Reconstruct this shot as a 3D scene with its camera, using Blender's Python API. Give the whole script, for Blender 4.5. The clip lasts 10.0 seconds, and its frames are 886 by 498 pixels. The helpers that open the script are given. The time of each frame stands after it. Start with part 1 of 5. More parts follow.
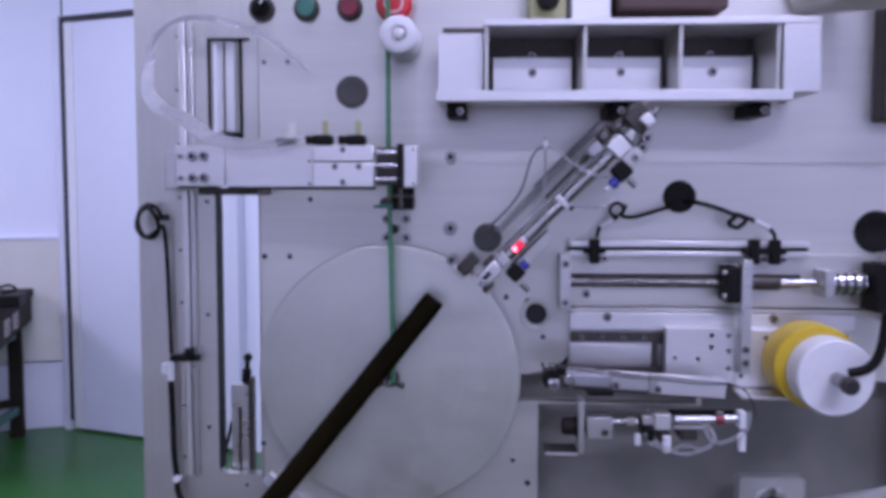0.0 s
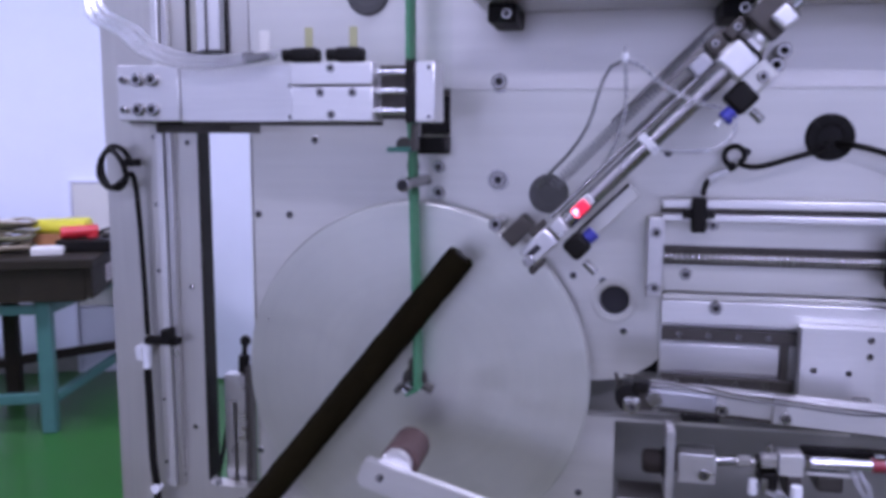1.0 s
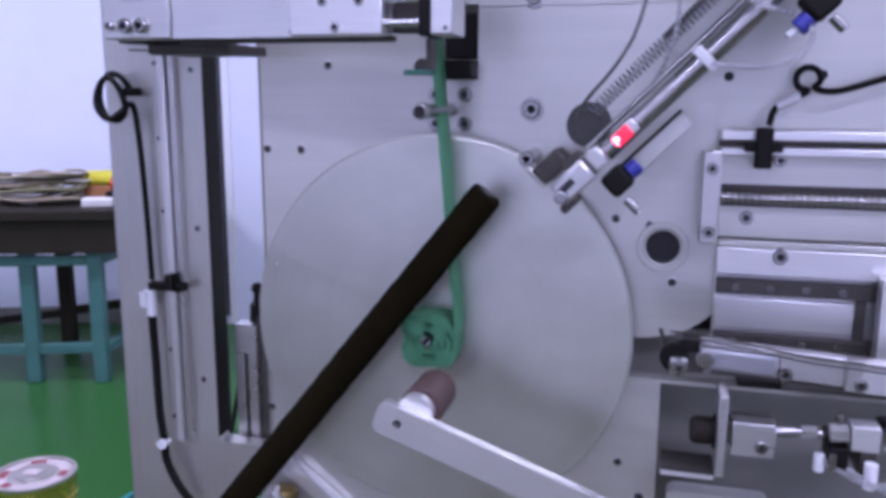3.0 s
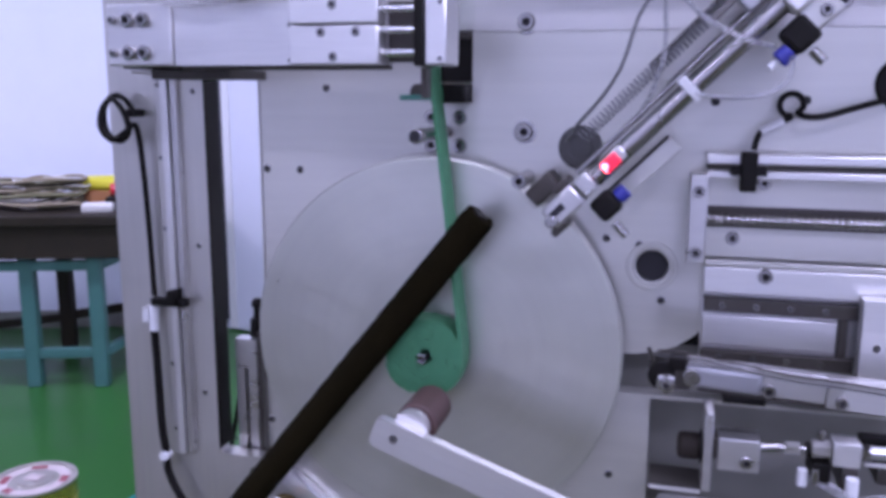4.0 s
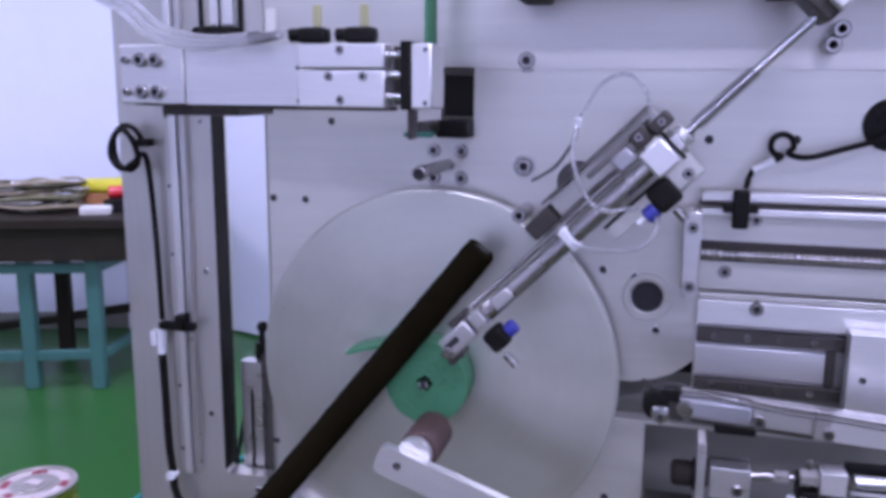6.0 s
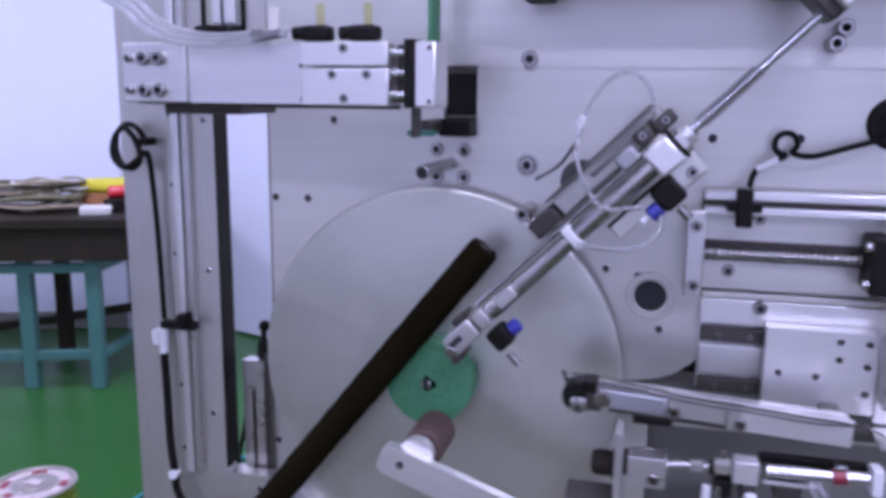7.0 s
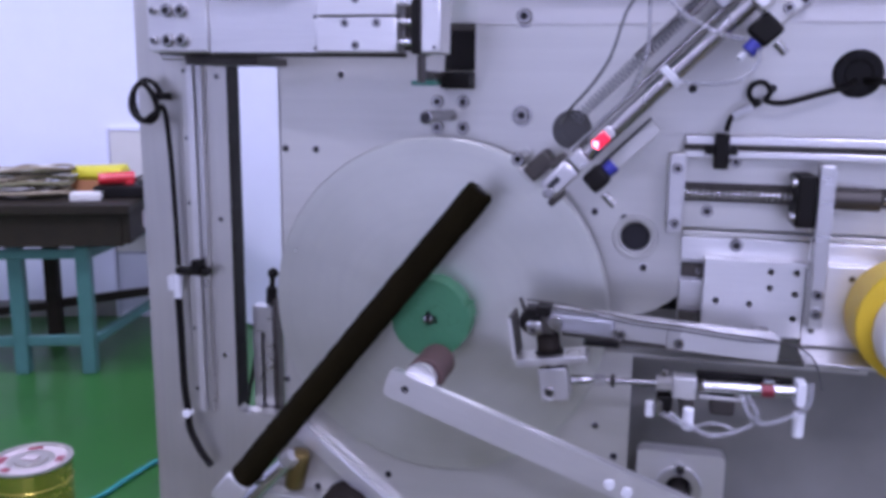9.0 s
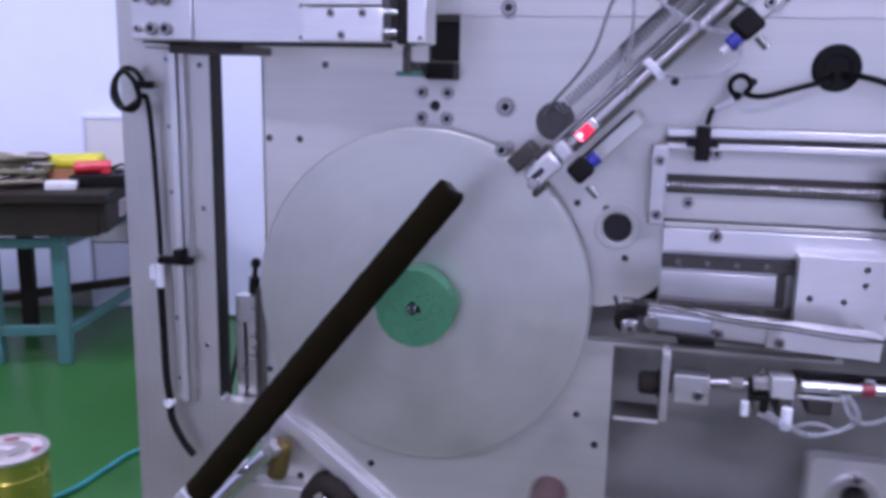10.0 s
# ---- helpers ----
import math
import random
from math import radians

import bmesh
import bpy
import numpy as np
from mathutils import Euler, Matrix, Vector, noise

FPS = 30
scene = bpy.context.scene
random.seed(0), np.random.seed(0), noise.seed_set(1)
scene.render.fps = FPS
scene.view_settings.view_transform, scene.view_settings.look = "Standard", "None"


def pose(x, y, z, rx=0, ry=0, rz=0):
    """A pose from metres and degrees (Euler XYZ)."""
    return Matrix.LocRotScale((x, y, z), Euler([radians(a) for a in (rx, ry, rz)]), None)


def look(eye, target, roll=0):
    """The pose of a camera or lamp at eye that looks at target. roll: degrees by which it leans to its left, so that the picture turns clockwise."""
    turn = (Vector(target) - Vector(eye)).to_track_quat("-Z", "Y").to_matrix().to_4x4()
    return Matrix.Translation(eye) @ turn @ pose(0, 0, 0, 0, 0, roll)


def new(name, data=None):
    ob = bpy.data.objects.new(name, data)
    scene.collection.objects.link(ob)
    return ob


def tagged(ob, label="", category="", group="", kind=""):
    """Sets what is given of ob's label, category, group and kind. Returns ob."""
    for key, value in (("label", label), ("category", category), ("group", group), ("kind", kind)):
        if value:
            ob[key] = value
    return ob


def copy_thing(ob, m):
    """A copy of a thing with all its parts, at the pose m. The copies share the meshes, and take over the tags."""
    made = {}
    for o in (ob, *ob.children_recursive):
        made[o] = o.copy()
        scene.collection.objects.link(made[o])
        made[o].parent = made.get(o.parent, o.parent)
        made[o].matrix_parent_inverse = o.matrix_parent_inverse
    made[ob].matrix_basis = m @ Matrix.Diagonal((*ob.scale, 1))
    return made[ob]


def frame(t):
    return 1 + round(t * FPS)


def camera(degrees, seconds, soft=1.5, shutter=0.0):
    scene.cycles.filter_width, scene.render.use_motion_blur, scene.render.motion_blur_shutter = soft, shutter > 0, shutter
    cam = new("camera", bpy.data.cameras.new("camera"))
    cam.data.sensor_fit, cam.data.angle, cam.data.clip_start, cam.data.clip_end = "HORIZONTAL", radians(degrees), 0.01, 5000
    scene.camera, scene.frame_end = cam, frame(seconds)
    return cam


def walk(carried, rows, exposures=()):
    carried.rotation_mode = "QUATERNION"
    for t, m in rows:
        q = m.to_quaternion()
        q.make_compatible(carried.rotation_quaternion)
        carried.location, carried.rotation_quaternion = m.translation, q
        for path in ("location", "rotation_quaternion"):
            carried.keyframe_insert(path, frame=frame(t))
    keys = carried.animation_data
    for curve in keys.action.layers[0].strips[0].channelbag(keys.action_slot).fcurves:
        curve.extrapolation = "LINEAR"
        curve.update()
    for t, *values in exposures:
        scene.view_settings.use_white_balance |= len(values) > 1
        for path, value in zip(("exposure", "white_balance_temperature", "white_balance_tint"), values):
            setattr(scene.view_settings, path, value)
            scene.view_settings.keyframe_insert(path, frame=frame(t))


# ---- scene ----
cam = camera(55.3, 10.0, soft=4.0, shutter=0.4)
PATH = [
    (0, (0.117, -0.981, 1.205), (0.012, 1.011, 1.064), 0.1),
    (0.5, (0.147, -0.82, 1.197), (-0.081, 1.157, 0.997), 0.7),
    (1, (0.171, -0.717, 1.199), (-0.222, 1.225, 0.928), 0.2),
    (1.5, (0.182, -0.669, 1.174), (-0.302, 1.243, 0.846), 0.0),
    (2, (0.177, -0.643, 1.167), (-0.333, 1.256, 0.804), 0.2),
    (2.5, (0.176, -0.636, 1.171), (-0.339, 1.26, 0.801), 0.2),
    (4, (0.185, -0.652, 1.19), (-0.328, 1.246, 0.825), 0.2),
    (4.5, (0.182, -0.659, 1.213), (-0.325, 1.24, 0.844), 0.3),
    (5, (0.185, -0.663, 1.215), (-0.322, 1.236, 0.846), 0.4),
    (5.5, (0.185, -0.668, 1.22), (-0.319, 1.231, 0.849), 0.4),
    (7, (0.181, -0.668, 1.218), (-0.32, 1.233, 0.848), 0.5),
    (7.5, (0.181, -0.668, 1.218), (-0.319, 1.233, 0.849), 0.5),
    (8, (0.18, -0.673, 1.22), (-0.315, 1.23, 0.853), 0.5),
    (8.5, (0.176, -0.685, 1.213), (-0.318, 1.219, 0.849), 0.5),
    (9, (0.183, -0.728, 1.183), (-0.282, 1.18, 0.807), 0.7),
    (9.5, (0.185, -0.733, 1.178), (-0.23, 1.182, 0.778), 1.0),
    (10, (0.179, -0.733, 1.183), (-0.234, 1.183, 0.787), 1.2),
]
walk(cam, [(t, look(eye, target, roll)) for t, eye, target, roll in PATH],
     [(0.0, -0.48), (0.5, -0.32), (1.0, -0.14), (1.5, -0.07), (10.0, -0.06)])

# ---------------------------------------------------------------- world and lights
world = bpy.data.worlds.new("world")
scene.world = world
world.use_nodes = True
world.node_tree.nodes["Background"].inputs["Color"].default_value = (0.55, 0.55, 0.72, 1)
world.node_tree.nodes["Background"].inputs["Strength"].default_value = 0.15
LAMP_COLOUR = (0.605, 0.60, 0.975)
# no lamp is in view; these are added to brighten panel, door and wall
LAMPS = [(-1.3, -3.0, 36), (0.9, -3.0, 86), (0.12, -0.62, 20), (1.5, -0.8, 48), (-1.25, 1.3, 74), (-4.3, 0.8, 125), (-3.6, -2.2, 30)]
CEILING = 2.9
for lx, ly, watts in LAMPS:
    data = bpy.data.lights.new("tube_light", "AREA")
    data.shape, data.size, data.size_y = "RECTANGLE", 1.2, 0.28
    data.energy, data.color = watts, LAMP_COLOUR
    lamp = new("tube_light", data)
    lamp.matrix_world = pose(lx, ly, CEILING - 0.075)

# ---------------------------------------------------------------- materials


def material(name, colour, rough=0.5, metal=0.0, vary=0.08, scale=40.0, stretch=(1, 1, 1), bump=0.0, fine=6.0, emit=0.0, coat=0.0,
             rough_vary=0.08, alpha=1.0, transmission=0.0, rings=None, spec=0.5, wavy=0.0):
    """A procedural surface: colour and roughness vary at two scales, with a fine relief."""
    m = bpy.data.materials.new(name)
    m.use_nodes = True
    nt = m.node_tree
    b = nt.nodes["Principled BSDF"]
    b.inputs["Metallic"].default_value = metal
    b.inputs["Coat Weight"].default_value = coat
    b.inputs["Transmission Weight"].default_value = transmission
    b.inputs["Alpha"].default_value = alpha
    b.inputs["Specular IOR Level"].default_value = spec
    co = nt.nodes.new("ShaderNodeTexCoord")
    mp = nt.nodes.new("ShaderNodeMapping")
    mp.inputs["Scale"].default_value = stretch
    nt.links.new(co.outputs["Object"], mp.inputs["Vector"])
    n1 = nt.nodes.new("ShaderNodeTexNoise")
    n1.inputs["Scale"].default_value, n1.inputs["Detail"].default_value = scale, 6
    n2 = nt.nodes.new("ShaderNodeTexNoise")
    n2.inputs["Scale"].default_value, n2.inputs["Detail"].default_value = fine, 3
    nt.links.new(mp.outputs["Vector"], n1.inputs["Vector"])
    nt.links.new(co.outputs["Object"], n2.inputs["Vector"])
    add = nt.nodes.new("ShaderNodeMath")
    add.operation = "ADD"
    nt.links.new(n1.outputs["Fac"], add.inputs[0])
    nt.links.new(n2.outputs["Fac"], add.inputs[1])
    half = nt.nodes.new("ShaderNodeMapRange")
    half.inputs["From Min"].default_value, half.inputs["From Max"].default_value = 0.55, 1.45
    nt.links.new(add.outputs[0], half.inputs["Value"])
    fac = half.outputs["Result"]
    if rings:
        sep = nt.nodes.new("ShaderNodeSeparateXYZ")
        nt.links.new(co.outputs["Object"], sep.inputs[0])
        xz = nt.nodes.new("ShaderNodeCombineXYZ")
        nt.links.new(sep.outputs["X"], xz.inputs["X"])
        nt.links.new(sep.outputs["Z"], xz.inputs["Y"])
        ln = nt.nodes.new("ShaderNodeVectorMath")
        ln.operation = "LENGTH"
        nt.links.new(xz.outputs[0], ln.inputs[0])
        n3 = nt.nodes.new("ShaderNodeTexNoise")
        n3.noise_dimensions = "1D"
        n3.inputs["Scale"].default_value, n3.inputs["Detail"].default_value = rings, 5
        nt.links.new(ln.outputs["Value"], n3.inputs["W"])
        mixr = nt.nodes.new("ShaderNodeMath")
        mixr.operation = "MULTIPLY_ADD"
        mixr.inputs[1].default_value = 0.7
        nt.links.new(n3.outputs["Fac"], mixr.inputs[0])
        nt.links.new(half.outputs["Result"], mixr.inputs[2])
        sub = nt.nodes.new("ShaderNodeMath")
        sub.operation = "SUBTRACT"
        sub.inputs[1].default_value = 0.35
        nt.links.new(mixr.outputs[0], sub.inputs[0])
        fac = sub.outputs[0]
    mix = nt.nodes.new("ShaderNodeMix")
    mix.data_type = "RGBA"
    lo = [c * (1 - vary) for c in colour]
    hi = [min(1.0, c * (1 + vary)) for c in colour]
    mix.inputs["A"].default_value, mix.inputs["B"].default_value = (*lo, 1), (*hi, 1)
    nt.links.new(fac, mix.inputs["Factor"])
    nt.links.new(mix.outputs["Result"], b.inputs["Base Color"])
    rr = nt.nodes.new("ShaderNodeMapRange")
    rr.inputs["To Min"].default_value, rr.inputs["To Max"].default_value = max(0.02, rough - rough_vary), min(1.0, rough + rough_vary)
    nt.links.new(fac, rr.inputs["Value"])
    nt.links.new(rr.outputs["Result"], b.inputs["Roughness"])
    if bump:
        bp = nt.nodes.new("ShaderNodeBump")
        bp.inputs["Strength"].default_value, bp.inputs["Distance"].default_value = bump, 0.001
        nt.links.new(n1.outputs["Fac"], bp.inputs["Height"])
        nt.links.new(bp.outputs["Normal"], b.inputs["Normal"])
        if wavy:
            n4 = nt.nodes.new("ShaderNodeTexNoise")
            n4.inputs["Scale"].default_value, n4.inputs["Detail"].default_value = 11, 4
            nt.links.new(co.outputs["Object"], n4.inputs["Vector"])
            bw = nt.nodes.new("ShaderNodeBump")
            bw.inputs["Strength"].default_value, bw.inputs["Distance"].default_value = wavy, 0.01
            nt.links.new(n4.outputs["Fac"], bw.inputs["Height"])
            nt.links.new(bw.outputs["Normal"], bp.inputs["Normal"])
    if emit:
        b.inputs["Emission Color"].default_value = (*colour, 1)
        b.inputs["Emission Strength"].default_value = emit
    return m


STEEL = material("brushed_steel", (0.59, 0.58, 0.53), 0.33, 0.62, 0.08, 40, (0.12, 1, 3), 0.02, 4.5, rough_vary=0.05, wavy=0.16)
STEEL_TOP = material("brushed_steel_top", (0.62, 0.60, 0.56), 0.34, 0.62, 0.08, 40, (0.12, 1, 3), 0.02, 4.5, rough_vary=0.05, wavy=0.16)
STEEL_V = material("brushed_steel_upright", (0.575, 0.56, 0.515), 0.38, 0.85, 0.09, 60, (4, 1, 0.15), 0.08, 7, rough_vary=0.12, wavy=0.2)
DISC = material("turned_steel", (0.60, 0.60, 0.535), 0.35, 0.9, 0.06, 30, (1, 1, 1), 0.04, 6, rings=90, wavy=0.2)
ALU = material("anodised_aluminium", (0.56, 0.55, 0.53), 0.30, 0.88, 0.08, 120, (0.2, 1, 1), 0.05, 9)
ALU_WHITE = material("milled_aluminium", (0.72, 0.71, 0.69), 0.33, 0.75, 0.06, 150, (0.2, 1, 3), 0.02, 12, rough_vary=0.04)
CHROME = material("polished_steel", (0.55, 0.55, 0.56), 0.16, 1.0, 0.06, 80, (1, 1, 1), 0.0, 30)
BARREL = material("worn_barrel_steel", (0.36, 0.345, 0.34), 0.24, 1.0, 0.10, 60, (0.3, 1, 1), 0.02, 20)
# dark steel parts; also colours strips and panels that stand in for shade
GUNMETAL = material("dark_steel_and_shade", (0.068, 0.061, 0.053), 0.45, 0.6, 0.15, 90, (1, 1, 1), 0.1, 15)
RECESS = material("grey_paint_and_recess_shade", (0.235, 0.23, 0.205), 0.5, 0.2, 0.18, 25, (1, 1, 1), 0.08, 4)
CHANNEL = material("dark_channel_steel", (0.16, 0.15, 0.14), 0.42, 0.8, 0.15, 60, (0.3, 1, 1), 0.05, 12)
COVER = material("dull_steel", (0.36, 0.36, 0.37), 0.45, 0.8, 0.1, 60, (0.3, 1, 1), 0.05, 12)
SCREW = material("screw_steel", (0.34, 0.33, 0.32), 0.22, 1.0, 0.12, 200, (1, 1, 1), 0.0, 60)
# near black, standing in for the shade inside bores, slots and sockets
BORE = material("hole_shade", (0.015, 0.014, 0.018), 0.7, 0.0, 0.2, 200)
BLACK = material("black_plastic", (0.006, 0.005, 0.004), 0.5, 0.0, 0.2, 200, (1, 1, 1), 0.1, 30, spec=0.18)
FOAM = material("black_foam", (0.0090, 0.0068, 0.0024), 0.95, 0.0, 0.35, 400, (1, 1, 1), 0.8, 40, spec=0.05)
GREYRUB = material("grey_rubber", (0.075, 0.073, 0.072), 0.7, 0.0, 0.15, 300, (1, 1, 1), 0.3, 40)
WHITE = material("white_plastic", (0.70, 0.70, 0.70), 0.4, 0.0, 0.04, 100, (1, 1, 1), 0.03, 20)
HOSE = material("clear_hose", (0.9, 0.9, 0.92), 0.18, 0.0, 0.04, 100, transmission=0.88)
SMOKEHOSE = material("smoky_hose", (0.22, 0.22, 0.22), 0.2, 0.0, 0.08, 100, transmission=0.4)
STRAP = material("green_webbing", (0.055, 0.215, 0.10), 0.6, 0.0, 0.2, 700, (1, 1, 0.3), 0.4, 60)
BROWN = material("brown_rubber", (0.082, 0.046, 0.040), 0.6, 0.0, 0.15, 200, (1, 1, 1), 0.1, 30)
RED = material("red_plastic", (0.62, 0.02, 0.03), 0.35, 0.0, 0.08, 100, coat=0.3)
DARKRED = material("dark_red_plastic", (0.22, 0.015, 0.03), 0.35, 0.0, 0.08, 100, coat=0.3)
GREEN = material("green_plastic", (0.03, 0.16, 0.11), 0.35, 0.0, 0.08, 100, coat=0.3)
BLUE = material("blue_plastic", (0.035, 0.04, 0.28), 0.35, 0.0, 0.1, 100)
YELLOW = material("yellow_tape", (0.58, 0.40, 0.02), 0.4, 0.0, 0.08, 60, (1, 1, 1), 0.05, 20)
YELLOWBAG = material("yellow_plastic", (0.62, 0.55, 0.03), 0.5, 0.0, 0.12, 40, bump=0.3)
PALE = material("pale_yellow_paint", (0.40, 0.39, 0.20), 0.5, 0.0, 0.08, 50)
ORANGE = material("orange_card", (0.50, 0.22, 0.09), 0.7, 0.0, 0.12, 60)
LED = material("red_led", (0.95, 0.10, 0.16), 0.3, 0.0, 0.05, 100, emit=12.0)
HALO = material("red_halo", (0.75, 0.02, 0.06), 0.3, 0.0, 0.08, 100, emit=0.75)
SPRING = material("spring_steel", (0.26, 0.26, 0.27), 0.3, 1.0, 0.08, 100)
TEAL = material("teal_paint", (0.055, 0.160, 0.135), 0.5, 0.0, 0.14, 30, bump=0.1)
TABLETOP = material("dark_tabletop", (0.020, 0.015, 0.008), 0.7, 0.0, 0.3, 25, (1, 1, 1), 0.2, spec=0.25)
OLIVE = material("olive_cable", (0.16, 0.15, 0.07), 0.6, 0.0, 0.15, 60)
BEIGE = material("beige_cable", (0.30, 0.25, 0.16), 0.6, 0.0, 0.15, 60)
DULLGOLD = material("old_brass", (0.20, 0.145, 0.05), 0.4, 0.8, 0.25, 60)
STOPRUB = material("brown_black_rubber", (0.02, 0.015, 0.011), 0.75, 0.0, 0.2, 120, bump=0.2, spec=0.25)
FLOOR = material("green_epoxy", (0.022, 0.108, 0.017), 0.34, 0.0, 0.25, 3, (1, 1, 1), 0.05, 0.8, rough_vary=0.1)
UNSEEN_FLOOR = material("olive_unseen_floor", (0.078, 0.076, 0.034), 0.6, 0.0, 0.25, 6, (1, 1, 1), 0.2, 1.5)
WALL = material("white_wall_paint", (0.77, 0.79, 0.87), 0.7, 0.0, 0.03, 8, (1, 1, 1), 0.05, 1.2)
CREAM = material("cream_board", (0.66, 0.64, 0.58), 0.55, 0.0, 0.05, 12, (1, 1, 1), 0.03, 1.5)
DOORPAINT = material("white_door_paint", (0.66, 0.67, 0.74), 0.42, 0.0, 0.03, 10, (1, 1, 1), 0.02, 1.5)
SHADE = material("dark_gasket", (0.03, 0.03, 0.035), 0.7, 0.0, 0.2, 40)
TIN = material("gold_tinplate", (0.62, 0.47, 0.10), 0.25, 0.9, 0.12, 30)
TINTOP = material("tin_lid", (0.50, 0.46, 0.40), 0.35, 0.8, 0.10, 30)
PAPER = material("pale_paper", (0.50, 0.42, 0.40), 0.6, 0.0, 0.06, 40)
GREENTUBE = material("green_air_hose", (0.02, 0.22, 0.20), 0.4, 0.0, 0.1, 60)
DIFFUSER = material("lamp_diffuser", (0.72, 0.72, 1.0), 0.5, 0.0, 0.01, 10, emit=3.0)

# ---------------------------------------------------------------- building helpers


ROUND = {"hose", "air_hose", "tube", "wire", "lead", "upper_run", "lower_run", "cable", "cable_turn", "lever", "ball", "brass_fitting", "pin", "wheel"}


def part(name, bm, mat, parent, label="", smooth=True):
    """Links a bmesh as one mesh object under a thing or a part."""
    me = bpy.data.meshes.new(name)
    bmesh.ops.recalc_face_normals(bm, faces=bm.faces[:])
    bm.to_mesh(me)
    bm.free()
    for i, one in enumerate(mat if isinstance(mat, (list, tuple)) else [mat]):
        me.materials.append(one)
    if smooth:
        me.polygons.foreach_set("use_smooth", [True] * len(me.polygons))
        me.set_sharp_from_angle(angle=radians(80 if name in ROUND else 22))
    ob = new(name, me)
    if parent is not None:
        ob.parent = parent
    if label:
        ob["label"] = label
    return ob


def thing(name, label, category, at=(0, 0, 0), group="", kind=""):
    ob = new(name)
    ob.empty_display_size = 0.02
    ob.location = at
    return tagged(ob, label, category, group, kind)


def solo(name, bm, mat, label, category, group="", kind="", smooth=True):
    return tagged(part(name, bm, mat, None, "", smooth), label, category, group, kind)


def box(x0, x1, y0, y1, z0, z1, bevel=0.0, bm=None, m=None, seg=2):
    bm = bm or bmesh.new()
    res = bmesh.ops.create_cube(bm, size=1.0)
    vs = res["verts"]
    mat = Matrix.LocRotScale(((x0 + x1) / 2, (y0 + y1) / 2, (z0 + z1) / 2), None, (abs(x1 - x0), abs(y1 - y0), abs(z1 - z0)))
    bmesh.ops.transform(bm, matrix=mat, verts=vs)
    if bevel:
        es = list({e for v in vs for e in v.link_edges})
        out = bmesh.ops.bevel(bm, geom=es, offset=bevel, segments=seg, affect="EDGES", profile=0.5)
        vs = list({v for f in out["faces"] for v in f.verts} | {v for v in vs if v.is_valid})
    if m is not None:
        bmesh.ops.transform(bm, matrix=m, verts=vs)
    return bm


def cyl(p0, p1, r, seg=24, bevel=0.0, bm=None, r2=None):
    """A cylinder or cone from p0 to p1."""
    seg = 18 if 10 <= seg < 18 else seg
    bm = bm or bmesh.new()
    p0, p1 = Vector(p0), Vector(p1)
    d = p1 - p0
    res = bmesh.ops.create_cone(bm, cap_ends=True, segments=seg, radius1=r, radius2=r if r2 is None else r2, depth=d.length)
    vs = res["verts"]
    if bevel:
        es = [e for e in {e for v in vs for e in v.link_edges} if len({round(v.co.z, 6) for v in e.verts}) == 1]
        out = bmesh.ops.bevel(bm, geom=es, offset=bevel, segments=2, affect="EDGES", profile=0.5)
        vs = list({v for f in out["faces"] for v in f.verts} | {v for v in vs if v.is_valid})
    bmesh.ops.transform(bm, matrix=Matrix.Translation((p0 + p1) / 2) @ d.to_track_quat("Z", "Y").to_matrix().to_4x4(), verts=vs)
    return bm


def ycyl(x, z, y0, y1, r, seg=24, bevel=0.0, bm=None, r2=None):
    """A cylinder along y; y1 is its end towards the front."""
    return cyl((x, y0, z), (x, y1, z), r, seg, bevel, bm, r2)


def ball(p, r, bm=None, seg=14):
    bm = bm or bmesh.new()
    bmesh.ops.create_uvsphere(bm, u_segments=seg, v_segments=seg // 2 + 2, radius=r, matrix=Matrix.Translation(p))
    return bm


def lathe(profile, x, z, seg=40, bm=None, caps=True):
    """Turns (radius, y) pairs about an axis along y."""
    seg = 18 if 10 <= seg < 18 else seg
    bm = bm or bmesh.new()
    rows = []
    for r, y in profile:
        rows.append([bm.verts.new((x + r * math.cos(a), y, z + r * math.sin(a))) for a in (2 * math.pi * i / seg for i in range(seg))])
    for a, b in zip(rows, rows[1:]):
        for i in range(seg):
            bm.faces.new((a[i], a[(i + 1) % seg], b[(i + 1) % seg], b[i]))
    if caps:
        bm.faces.new(rows[0])
        bm.faces.new(rows[-1])
    return bm


def hose(points, r, seg=8, bm=None, steps=6):
    """A round hose or wire through points, smoothly."""
    bm = bm or bmesh.new()
    ps = [Vector(p) for p in points]
    line = []
    for i in range(len(ps) - 1):
        a, b, c, d = ps[max(0, i - 1)], ps[i], ps[i + 1], ps[min(len(ps) - 1, i + 2)]
        for k in range(steps):
            u = k / steps
            line.append(0.5 * ((2 * b) + (c - a) * u + (2 * a - 5 * b + 4 * c - d) * u * u + (3 * b - a - 3 * c + d) * u ** 3))
    line.append(ps[-1])
    up = Vector((0.13, 1, 0.07)).normalized()
    rows = []
    for i, p in enumerate(line):
        t = (line[min(i + 1, len(line) - 1)] - line[max(i - 1, 0)]).normalized()
        s = t.cross(up)
        s = s.normalized() if s.length > 1e-4 else t.orthogonal().normalized()
        n = s.cross(t)
        rows.append([bm.verts.new(p + r * (math.cos(a) * s + math.sin(a) * n)) for a in (2 * math.pi * k / seg for k in range(seg))])
    for a, b in zip(rows, rows[1:]):
        for i in range(seg):
            bm.faces.new((a[i], a[(i + 1) % seg], b[(i + 1) % seg], b[i]))
    bm.faces.new(rows[0])
    bm.faces.new(rows[-1])
    return bm


